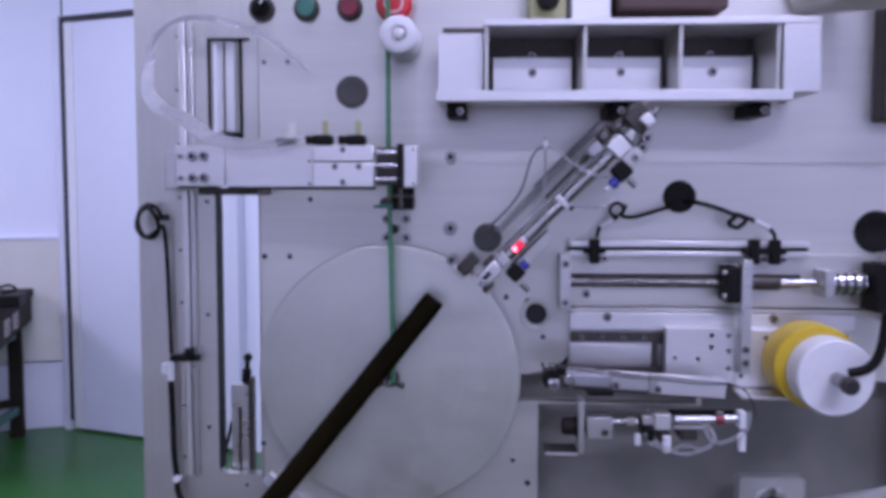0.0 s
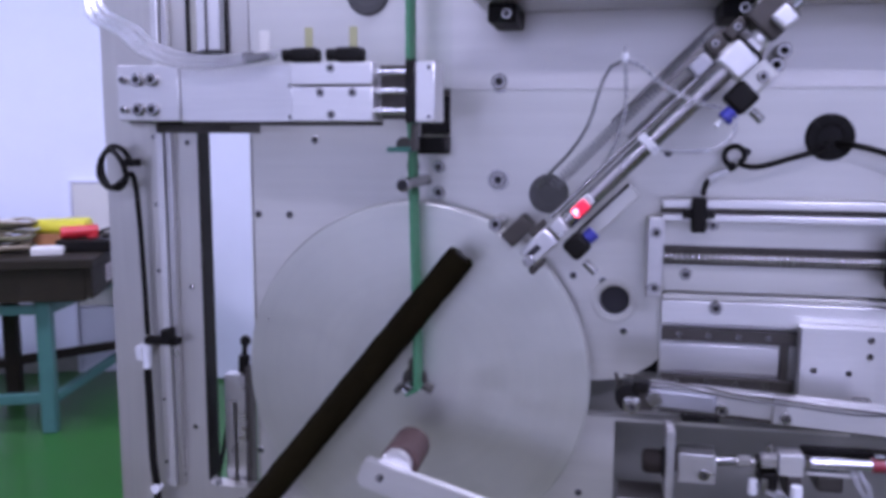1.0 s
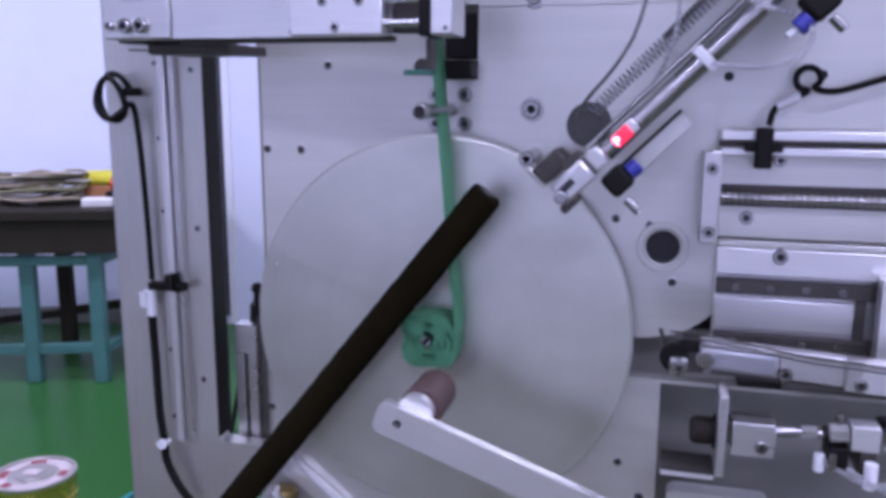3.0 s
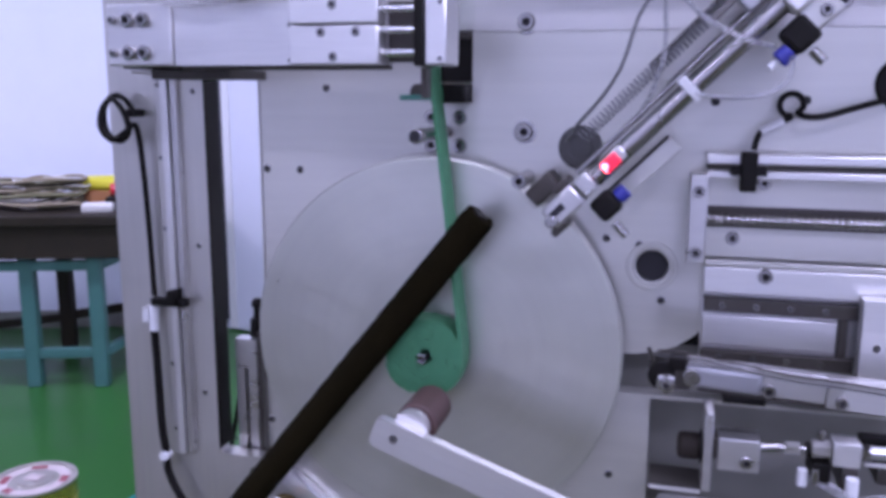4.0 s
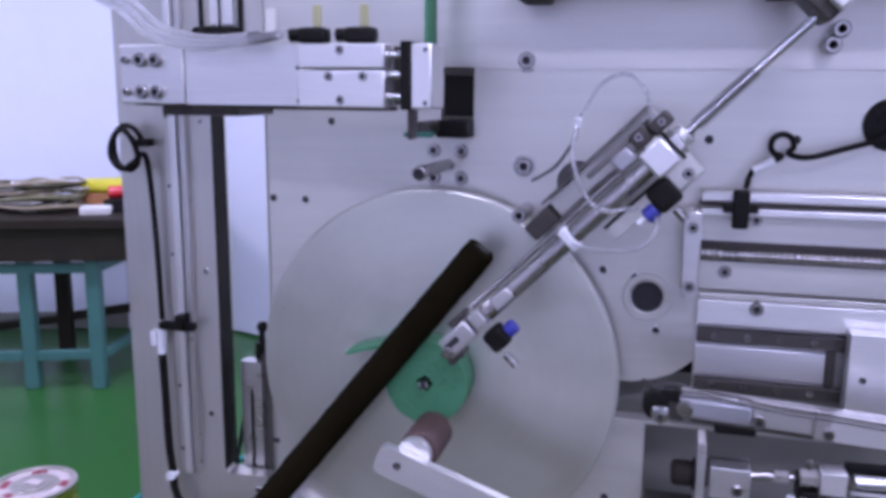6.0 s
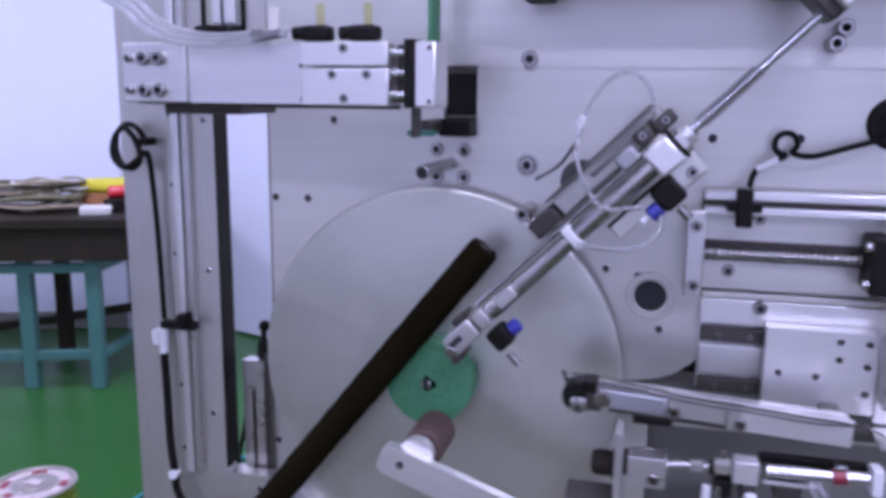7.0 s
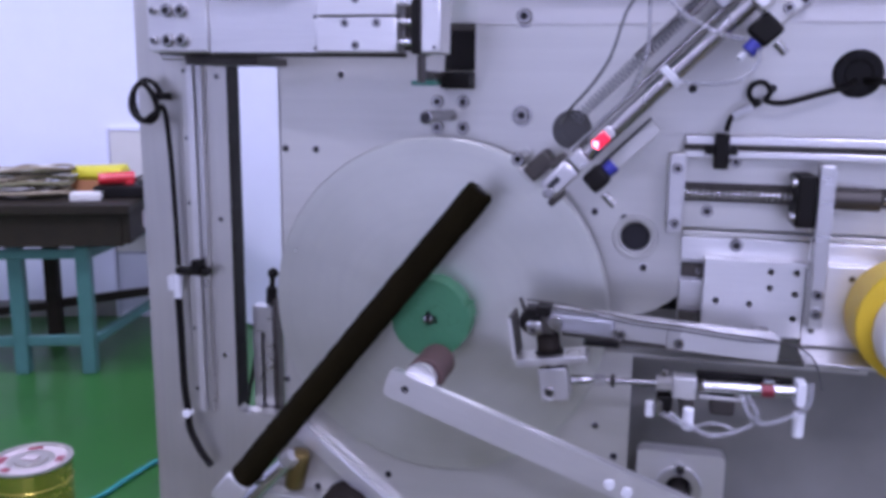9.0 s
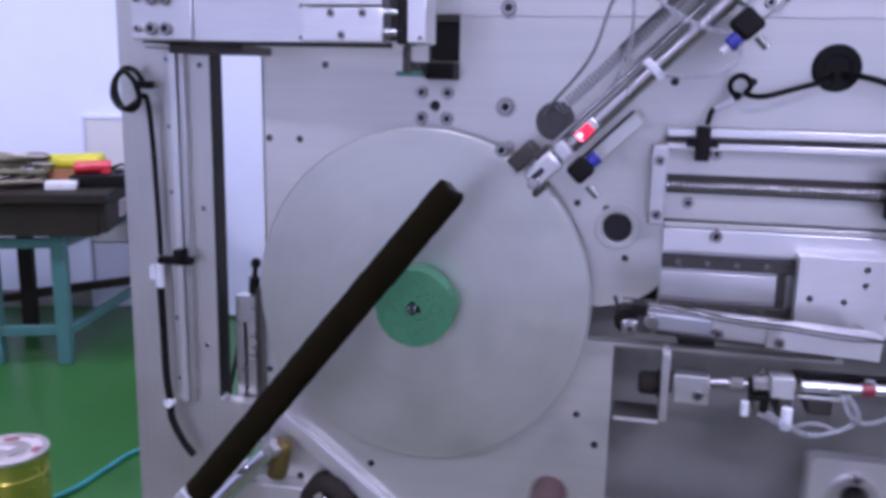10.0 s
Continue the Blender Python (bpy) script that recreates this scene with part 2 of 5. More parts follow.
def evenly(points, n):
    """n + 1 points at even steps along a smooth line through points."""
    ps = [Vector(p) for p in points]
    line = []
    for i in range(len(ps) - 1):
        a, b, c, d = ps[max(0, i - 1)], ps[i], ps[i + 1], ps[min(len(ps) - 1, i + 2)]
        for k in range(12):
            u = k / 12
            line.append(0.5 * ((2 * b) + (c - a) * u + (2 * a - 5 * b + 4 * c - d) * u * u + (3 * b - a - 3 * c + d) * u ** 3))
    line.append(ps[-1])
    total = sum((q - p).length for p, q in zip(line, line[1:]))
    out, want, gone = [line[0]], total / n, 0.0
    for p, q in zip(line, line[1:]):
        step = (q - p).length
        while gone + step >= want * len(out) - 1e-9 and len(out) < n:
            out.append(p.lerp(q, (want * len(out) - gone) / step))
        gone += step
    return out + [line[-1]]


def circle_loop(x, z, r, seg=32):
    return [(x + r * math.cos(2 * math.pi * i / seg), z + r * math.sin(2 * math.pi * i / seg)) for i in range(seg)]


def rect_loop(x0, x1, z0, z1, r=0.0, seg=5):
    if not r:
        return [(x0, z0), (x1, z0), (x1, z1), (x0, z1)]
    out = []
    for cx, cz, a0 in ((x1 - r, z0 + r, -90), (x1 - r, z1 - r, 0), (x0 + r, z1 - r, 90), (x0 + r, z0 + r, 180)):
        out += [(cx + r * math.cos(radians(a0 + 90 * k / seg)), cz + r * math.sin(radians(a0 + 90 * k / seg))) for k in range(seg + 1)]
    return out


def sheet(outer, holes, y0, y1, bm=None):
    """A flat plate in the x-z plane from y0 (back) to y1 (front), with holes through it."""
    bm = bm or bmesh.new()
    edges = []
    for loop in (outer, *holes):
        vs = [bm.verts.new((x, y1, z)) for x, z in loop]
        edges += [bm.edges.new((vs[i], vs[(i + 1) % len(vs)])) for i in range(len(vs))]
    out = bmesh.ops.triangle_fill(bm, edges=edges, use_beauty=True)
    faces = [g for g in out["geom"] if isinstance(g, bmesh.types.BMFace)]
    ext = bmesh.ops.extrude_face_region(bm, geom=faces, use_keep_orig=True)
    bmesh.ops.translate(bm, vec=(0, y0 - y1, 0), verts=[g for g in ext["geom"] if isinstance(g, bmesh.types.BMVert)])
    return bm


def cap_screw(parent, x, z, y, r=0.005, h=0.005, washer=0.0):
    """A socket head screw with a real socket, coloured dark for its shade, seen from the front."""
    prof = [(r, y + 0.003), (r, y - h + r * 0.2), (r * 0.85, y - h), (r * 0.5, y - h), (r * 0.45, y - h * 0.45), (r * 0.05, y - h * 0.4)]
    if washer:
        prof = [(washer, y + 0.003), (washer, y - 0.0015)] + [(r, y - 0.0016)] + prof[1:]
    bm = lathe(prof, x, z, 16)
    for f in bm.faces:
        c = f.calc_center_median()
        if max(math.hypot(v.co.x - x, v.co.z - z) for v in f.verts) < r * 0.52 and c.y < y:
            f.material_index = 1
    return part("screw", bm, [SCREW, BORE], parent)


def slant(x, z, deg, y=0.0):
    """A frame at (x, y, z) whose x axis leans deg above the horizontal."""
    return pose(x, y, z, 0, -deg, 0)


# ---------------------------------------------------------------- the room


def slab(name, m, x0, x1, z0, z1, mat, label="", thick=0.15):
    ob = part(name, box(x0, x1, 0, thick, z0, z1), mat, None, "", False)
    ob.matrix_world = m
    return tagged(ob, label or "white painted workshop wall", "wall", "", "structure")


NORTH = pose(-2.0, 3.17, 0, 0, 0, 20.5)
DOORWALL = pose(-1.972, 3.135, 0, 0, 0, -19.0)


def build_room():
    # floor added out of view, dark olive to dim and warm the steel's reflections
    tagged(part("floor_aisle", box(-6.2, 3.4, -7.3, -0.352, -0.1, 0.0), UNSEEN_FLOOR, None, "", False), "unseen dark olive floor added before the machine to tone its reflections", "floor", "", "structure")
    tagged(part("floor", box(-6.2, 3.4, -0.35, 4.6, -0.1, 0.0), FLOOR, None, "", False), "glossy green epoxy workshop floor", "floor", "", "structure")
    tagged(part("ceiling", box(-6.2, 3.4, -7.3, 4.6, CEILING, CEILING + 0.1), WALL, None, "", False), "plain white workshop ceiling", "ceiling", "", "structure")
    slab("wall_north", NORTH, -4.1, 0.0, 0.0, CEILING, WALL)
    slab("wall_back", DOORWALL, 0.0, 5.7, 0.0, CEILING, WALL)
    slab("wall_west", pose(-5.84, 1.73, 0, 0, 0, 90), -6.2, 0.05, 0, CEILING, WALL)
    slab("wall_east", pose(3.04, -4.3, 0, 0, 0, -90), -5.9, 0.0, 0, CEILING, WALL)
    # unseen wall, set near so that the steel has something bright to reflect
    slab("wall_south", pose(-6.0, -4.3, 0, 0, 0, 180), -9.2, 0.0, 0, CEILING, WALL)
    # white door in the wall behind the machine, shut, with a dark seal round the leaf
    d = thing("door_1", "white painted workshop door with dark seal, shut", "door", kind="structure")
    d.matrix_world = DOORWALL
    part("frame", box(-0.005, 0.028, -0.060, -0.002, 0.0, 2.035, 0.003), DOORPAINT, d)
    part("frame", box(1.01, 1.05, -0.060, -0.002, 0.0, 2.035, 0.003), DOORPAINT, d)
    part("seal", box(0.0285, 0.052, -0.052, -0.003, 0.05, 2.035, 0.002), SHADE, d, "dark rubber seal")
    part("seal", box(0.0525, 1.009, -0.056, -0.003, 2.008, 2.035, 0.002), SHADE, d, "dark rubber seal")
    part("edge_strip", box(0.0525, 0.105, -0.050, -0.003, 0.012, 2.007, 0.003), WHITE, d, "folded edge strip")
    part("leaf", box(0.1055, 1.009, -0.046, -0.003, 0.012, 2.007, 0.004), DOORPAINT, d)
    # low cream board against the wall
    board = thing("wall_board", "cream low board leaning flat against the white wall", "board", kind="structure")
    board.matrix_world = NORTH
    part("panel", box(-0.47, -0.02, -0.03, -0.002, 0.34, 0.95, 0.004), CREAM, board)
    part("frame", box(-0.485, -0.471, -0.034, -0.002, 0.0, 0.965, 0.002), DOORPAINT, board)
    part("frame", box(-0.47, -0.02, -0.034, -0.002, 0.951, 0.965, 0.002), DOORPAINT, board)
    part("lower_panel", box(-0.47, -0.02, -0.028, -0.002, 0.0, 0.33, 0.004), DOORPAINT, board)
    tagged(part("baseboard", box(-4.0, -0.49, -0.012, -0.001, 0.0, 0.09, 0.003), RECESS, None), "grey baseboard along the white wall", "baseboard", "", "structure").matrix_world = NORTH
    # ceiling lights, unseen, added above the lamps
    first = None
    for lx, ly, watts in LAMPS:
        if first is None:
            first = thing("ceiling_light", "unseen white ceiling light with a glowing flat diffuser, added", "ceiling light", (0, 0, 0), "ceiling lights")
            part("frame", sheet(rect_loop(-0.62, 0.62, -0.16, 0.16), [rect_loop(-0.6, 0.6, -0.14, 0.14)], 0, 0.05), WHITE, first, "", False)
            first.children[0].data.transform(Matrix.Rotation(radians(90), 4, "X"))
            part("diffuser", box(-0.6, 0.6, -0.14, 0.14, -0.03, -0.02), DIFFUSER, first, "glowing diffuser", False)
            first.location = (lx, ly, CEILING - 0.002)
        else:
            copy_thing(first, pose(lx, ly, CEILING - 0.002))


def build_table():
    t = thing("work_table", "workshop table with dark top and worn teal steel legs", "table")
    t.matrix_world = pose(-2.02, 2.17, 0, 0, 0, 20.5)
    part("tabletop", box(-1.3, 0.215, -0.08, 0.60, 0.675, 0.715, 0.006), TABLETOP, t)
    part("rear_board", box(-0.26, 0.215, 0.6005, 0.88, 0.675, 0.713, 0.006), TABLETOP, t)
    part("apron", box(-1.27, 0.177, -0.06, -0.03, 0.545, 0.674, 0.004), TABLETOP, t)
    part("apron", box(-1.27, 0.177, 0.55, 0.58, 0.56, 0.674, 0.004), TABLETOP, t)
    side = part("apron", box(0.178, 0.207, -0.06, 0.86, 0.555, 0.674, 0.004), TABLETOP, t)
    for v in (0.16, 0.36):
        part("label_plate", box(0.2074, 0.2090, v, v + 0.12, 0.585, 0.655), PAPER, side, "pale paper label")
        for k in range(3):
            part("label_bar", box(0.2092, 0.2096, v + 0.02, v + 0.10, 0.598 + 0.018 * k, 0.604 + 0.018 * k), GREYRUB, side, "dark printed bar")
    for lx, ly in ((0.0, 0.02), (-0.27, 0.04), (-1.2, 0.02)):
        part("leg", box(lx - 0.028, lx + 0.028, ly - 0.028, ly + 0.028, 0.0, 0.545, 0.005), TEAL, t)
    for lx, ly in ((-0.29, 0.51), (0.14, 0.78), (-1.2, 0.53)):
        part("leg", box(lx - 0.03, lx + 0.03, ly - 0.03, ly + 0.03, 0.0, 0.56, 0.005), TABLETOP, t, "dark steel leg")
    part("stretcher", box(-0.242, -0.0285, 0.012, 0.045, 0.12, 0.16, 0.004), TEAL, t)
    part("stretcher", box(-1.17, -0.2985, 0.015, 0.045, 0.12, 0.16, 0.004), TEAL, t)
    part("stretcher", box(-0.0175, 0.0175, 0.03, 0.75, 0.12, 0.155, 0.004, m=pose(0.01, 0.0, 0, 0, 0, -10)), TEAL, t)
    part("stretcher", box(-0.02, 0.48, -0.015, 0.015, 0.15, 0.19, 0.004, m=pose(-0.27, 0.53, 0, 0, 0, 31)), TABLETOP, t, "dark rear stretcher")
    part("stretcher", box(-0.5, 0.0, -0.014, 0.014, 0.15, 0.185, 0.004, m=pose(-0.31, 0.49, 0, 0, 0, 24)), TABLETOP, t, "dark slanted stretcher")
    part("rail", box(-1.17, -0.0285, 0.0, 0.032, 0.485, 0.525, 0.004), TEAL, t)
    part("rail", box(-0.016, 0.016, 0.03, 0.75, 0.485, 0.525, 0.004, m=pose(0.01, 0.0, 0, 0, 0, -10)), TEAL, t)
    coil = thing("cable_coil", "loose coil of beige cable lying on the dark table", "cable coil")
    coil.matrix_world = pose(-2.34, 2.28, 0.715)
    rng = random.Random(4)
    for k in range(24):
        r = 0.085 + 0.021 * ((k * 3) % 6) + rng.uniform(-0.008, 0.008)
        z0 = 0.012 + 0.0045 * k
        ox, oy = rng.uniform(-0.022, 0.022), rng.uniform(-0.02, 0.02)
        lift, turn = rng.uniform(0.004, 0.022), rng.uniform(0, 6)
        pts = [(ox + r * 1.25 * math.cos(a), oy + r * math.sin(a), max(0.009, z0 + lift * math.sin(a + turn) + 0.006 * math.sin(3 * a + k))) for a in (2 * math.pi * i / 14 for i in range(15))]
        part("cable_turn", hose(pts, rng.choice((0.005, 0.0065, 0.008)), 7), (BEIGE, OLIVE, CREAM, BEIGE, TABLETOP)[k % 5], coil)
    bag = thing("yellow_packet", "crumpled yellow plastic packet on the dark table", "packet")
    bag.matrix_world = pose(-2.11, 2.45, 0.715, 0, 0, 15)
    bm = box(-0.13, 0.11, -0.05, 0.06, 0.06, 0.115, 0.02, seg=4)
    for v in bm.verts:
        v.co.z += 0.012 * noise.noise(v.co * 22)
        v.co.y += 0.012 * noise.noise(v.co * 17 + Vector((3, 1, 2)))
    part("wrapper", bm, YELLOWBAG, bag)
    part("carton", box(-0.11, 0.12, -0.045, 0.05, 0.0, 0.062, 0.004), ORANGE, bag, "orange carton under the packet")
    tray = thing("tool_tray", "black tool tray with a red power tool on the table", "tool tray")
    tray.matrix_world = pose(-1.94, 2.40, 0.715, 0, 0, 20)
    part("tray", box(-0.13, 0.12, -0.07, 0.1, 0.0, 0.05, 0.008), BLACK, tray)
    part("drill_body", cyl((-0.12, -0.02, 0.075), (0.02, 0.02, 0.08), 0.025, 14, 0.006), RED, tray, "red power tool body")
    part("drill_grip", box(-0.02, 0.02, -0.01, 0.03, 0.05, 0.07, 0.006), RED, tray)
    part("cable", hose([(0.02, 0.0, 0.07), (0.06, 0.03, 0.085), (0.1, -0.02, 0.07), (0.05, -0.05, 0.06)], 0.006), BLACK, tray)
    rag = box(-0.06, 0.06, -0.04, 0.04, 0.0, 0.03, 0.008, seg=4)
    for v in rag.verts:
        v.co.z = max(0.0, v.co.z + 0.01 * noise.noise(v.co * 40))
    ob = solo("paper_rag", rag, CREAM, "crumpled off-white paper rag on the table", "rag")
    ob.matrix_world = pose(-2.04, 2.25, 0.715, 0, 0, 30)


def build_floor_things():
    can = thing("paint_tin", "gold tin can with a pale red-printed lid on the floor", "tin can", (-1.285, 0.955, 0.0))
    part("body", lathe([(0.092, 0.0), (0.096, 0.004), (0.096, 0.05), (0.0975, 0.053), (0.096, 0.056), (0.096, 0.2), (0.0975, 0.203), (0.096, 0.206), (0.096, 0.246), (0.099, 0.25)], 0, 0, 48), TIN, can)
    part("lid", lathe([(0.099, 0.2505), (0.099, 0.256), (0.092, 0.256), (0.09, 0.251), (0.04, 0.2515), (0.038, 0.256), (0.01, 0.256)], 0, 0, 48), TINTOP, can, "silvery pressed lid")
    part("sticker", lathe([(0.082, 0.2512), (0.082, 0.2524), (0.058, 0.2524), (0.058, 0.2512)], 0, 0, 40), PAPER, can, "pale paper ring on the lid")
    for o in can.children:
        o.data.transform(Matrix.Rotation(radians(90), 4, "X"))
    part("cap", box(-0.02, 0.02, -0.014, 0.014, 0.256, 0.260, 0.002), PAPER, can, "pale cap")
    for k, (a, w) in enumerate(((200, 0.020), (255, 0.012), (20, 0.016), (120, 0.018))):
        part("red_mark", box(0.061, 0.079, -w, w, 0.2526, 0.2534, m=pose(0, 0, 0, 0, 0, a)), DARKRED, can, "faded red print")
    h = solo("air_hose", hose([(-1.10, 1.75, 0.008), (-1.27, 1.52, 0.008), (-1.30, 1.35, 0.008), (-1.32, 1.2, 0.008), (-1.45, 0.9, 0.008), (-1.3, 0.4, 0.008)], 0.008, 10), GREENTUBE,
             "thin teal air hose lying on the green floor", "hose")


# ---------------------------------------------------------------- machine body
CX, CZ = 0.006, 0.988


SLOT = [(0.11, 0.957), (0.36, 0.957), (0.36, 0.989), (0.2135, 0.989), (0.2135, 1.013), (0.205, 1.005), (0.195, 0.998), (0.183, 0.993), (0.165, 0.9895), (0.11, 0.9885)]


def build_panel():
    p = thing("machine_panel", "upright brushed steel machine panel with slots and screws", "machine panel", kind="structure")
    main_holes = [rect_loop(0.005, 0.032, 1.181, 1.237), circle_loop(0.174, 1.060, 0.0125), SLOT,
                  [(0.1775, 0.80), (0.60, 0.80), (0.60, 0.986), (0.366, 0.986), (0.366, 0.9545), (0.1775, 0.9545)], circle_loop(0.011, 1.159, 0.005)]
    part("main_plate", sheet(rect_loop(-0.1495, 0.85, 0.0, 1.62), main_holes, 0.016, 0.0), STEEL, p, "", False)
    left_holes = [rect_loop(-0.203, -0.152, 0.863, 1.212, 0.004), rect_loop(-0.2075, -0.170, 1.258, 1.376, 0.004), circle_loop(-0.178, 0.812, 0.018)]
    part("side_plate", sheet([(-0.296, 0.0), (-0.1505, 0.0), (-0.1505, 1.62), (-0.296, 1.62)], left_holes, 0.016, 0.0), STEEL_V, p, "", False)
    part("upper_plate", sheet([(0.034, 1.2355), (0.85, 1.2355), (0.85, 1.62), (0.034, 1.62)], [], -0.0005, -0.0022), STEEL_TOP, p, "", False)
    # thin black strip stands in for the shaded thickness of the plate
    part("slot_liner", box(-0.2029, -0.2012, -0.0006, 0.0205, 0.868, 1.207), BLACK, p, "slot edge blackened for its shade")
    # mid grey sheet, the shade of the pocket put into its colour
    part("pocket_back", box(0.09, 0.64, 0.05, 0.056, 0.76, 1.03), RECESS, p, "recess back behind the slots, dark grey for its shade")
    # added black sheet, standing in for the darkness inside the wedge opening
    part("wedge_cover", box(0.16, 0.216, 0.03, 0.036, 0.991, 1.02), BLACK, p, "black sheet put in for the dark behind the slot")
    part("cabinet_body", box(-0.1, 0.84, 0.075, 0.5, 0.0, 1.6, 0.004), CREAM, p, "plain machine cabinet behind the panel")
    part("bearing_ring", lathe([(0.019, 0.001), (0.019, -0.0018), (0.0184, -0.0024), (0.0160, -0.0024), (0.0155, -0.0008), (0.0145, -0.0008), (0.0138, -0.0016), (0.0125, -0.0014), (0.0125, 0.012)], 0.174, 1.060, 40, caps=False), STEEL, p, "machined ring round a dark bore")
    part("bore_back", ycyl(0.174, 1.060, 0.01, 0.004, 0.0122), BORE, p)
    for x, z in ((0.074, 1.242), (0.074, 1.160)):
        cap_screw(p, x, z, 0.0, 0.0065, 0.006, 0.009)
    for x, z in ((0.131, 1.256), (-0.090, 1.193), (-0.145, 1.126), (-0.115, 1.126), (-0.149, 0.902), (0.148, 0.887), (0.182, 1.034), (0.139, 1.080), (0.164, 1.076), (0.384, 1.262), (0.257, 1.257)):
        part("plate_screw", lathe([(0.0033, 0.002), (0.0033, -0.0008), (0.0024, -0.0010)], x, z, 14, caps=False), SCREW, p)
        part("screw_socket", lathe([(0.0024, 0.0), (0.0024, -0.0009), (0.0005, -0.0004)], x, z, 14), BORE, p)
    # flat dark discs, each painted in for a shaded hole
    for x, z in ((0.213, 1.184), (0.197, 1.239), (0.274, 1.185), (0.128, 1.061), (-0.046, 0.815), (-0.06, 0.797), (-0.119, 0.793), (0.1655, 0.859)):
        part("tapped_hole", lathe([(0.0034, 0.002), (0.0034, -0.0006), (0.0026, -0.0008), (0.0006, -0.0007)], x, z, 14), BORE, p)
    for x in (-0.0005, 0.0225):
        for z in (1.1705, 1.1485):
            cap_screw(p, x, z, 0.0, 0.0055, 0.004)
    for x, z in ((-0.213, 1.19), (-0.214, 1.056), (-0.215, 0.92), (-0.17, 0.85), (-0.242, 1.35), (-0.115, 1.352), (-0.143, 1.352)):
        cap_screw(p, x, z, 0.0, 0.0028, 0.001)
    # slide rail on the side plate
    rail = thing("slide_rail", "upright double groove steel slide rail on the side plate", "rail")
    part("rail_bar", box(-0.2395, -0.2325, -0.010, 0.0, 0.862, 1.40, 0.0015), ALU_WHITE, rail)
    part("rail_bar", box(-0.2315, -0.2255, -0.007, 0.0, 0.862, 1.40, 0.001), ALU, rail)
    part("rail_core", box(-0.2465, -0.2405, -0.006, 0.0, 0.862, 1.40, 0.001), STEEL_V, rail)
    for k in range(9):
        cap_screw(rail, -0.2435, 0.885 + k * 0.062, -0.006, 0.002, 0.0006)
    # small post in the slot
    post = thing("aluminium_post", "small grooved aluminium post with a black ball pin", "post")
    part("profile", sheet([(-0.194, 0.853), (-0.173, 0.853), (-0.173, 0.967), (-0.194, 0.967)], [rect_loop(-0.1855, -0.1815, 0.856, 0.94)], 0.034, 0.020), ALU, post, "", False)
    part("groove_back", box(-0.187, -0.180, 0.035, 0.037, 0.855, 0.945), GUNMETAL, post)
    part("side_strip", box(-0.1725, -0.1675, 0.02, 0.034, 0.853, 0.975, 0.001), GUNMETAL, post)
    part("pin", cyl((-0.178, 0.03, 0.967), (-0.176, 0.03, 0.996), 0.0028, 12), BLACK, post, "black pin")
    part("pin_collar", cyl((-0.178, 0.03, 0.968), (-0.177, 0.03, 0.985), 0.0055, 12, 0.001), BLACK, post)
    part("ball", ball((-0.1755, 0.03, 0.999), 0.0055), BLACK, post, "black ball")
    part("foot", box(-0.225, -0.15, 0.017, 0.04, 0.846, 0.853, 0.001), ALU, post)
    part("stay", cyl((-0.214, 0.04, 0.852), (-0.200, 0.04, 0.915), 0.0022, 10), BLACK, post, "thin black stay")


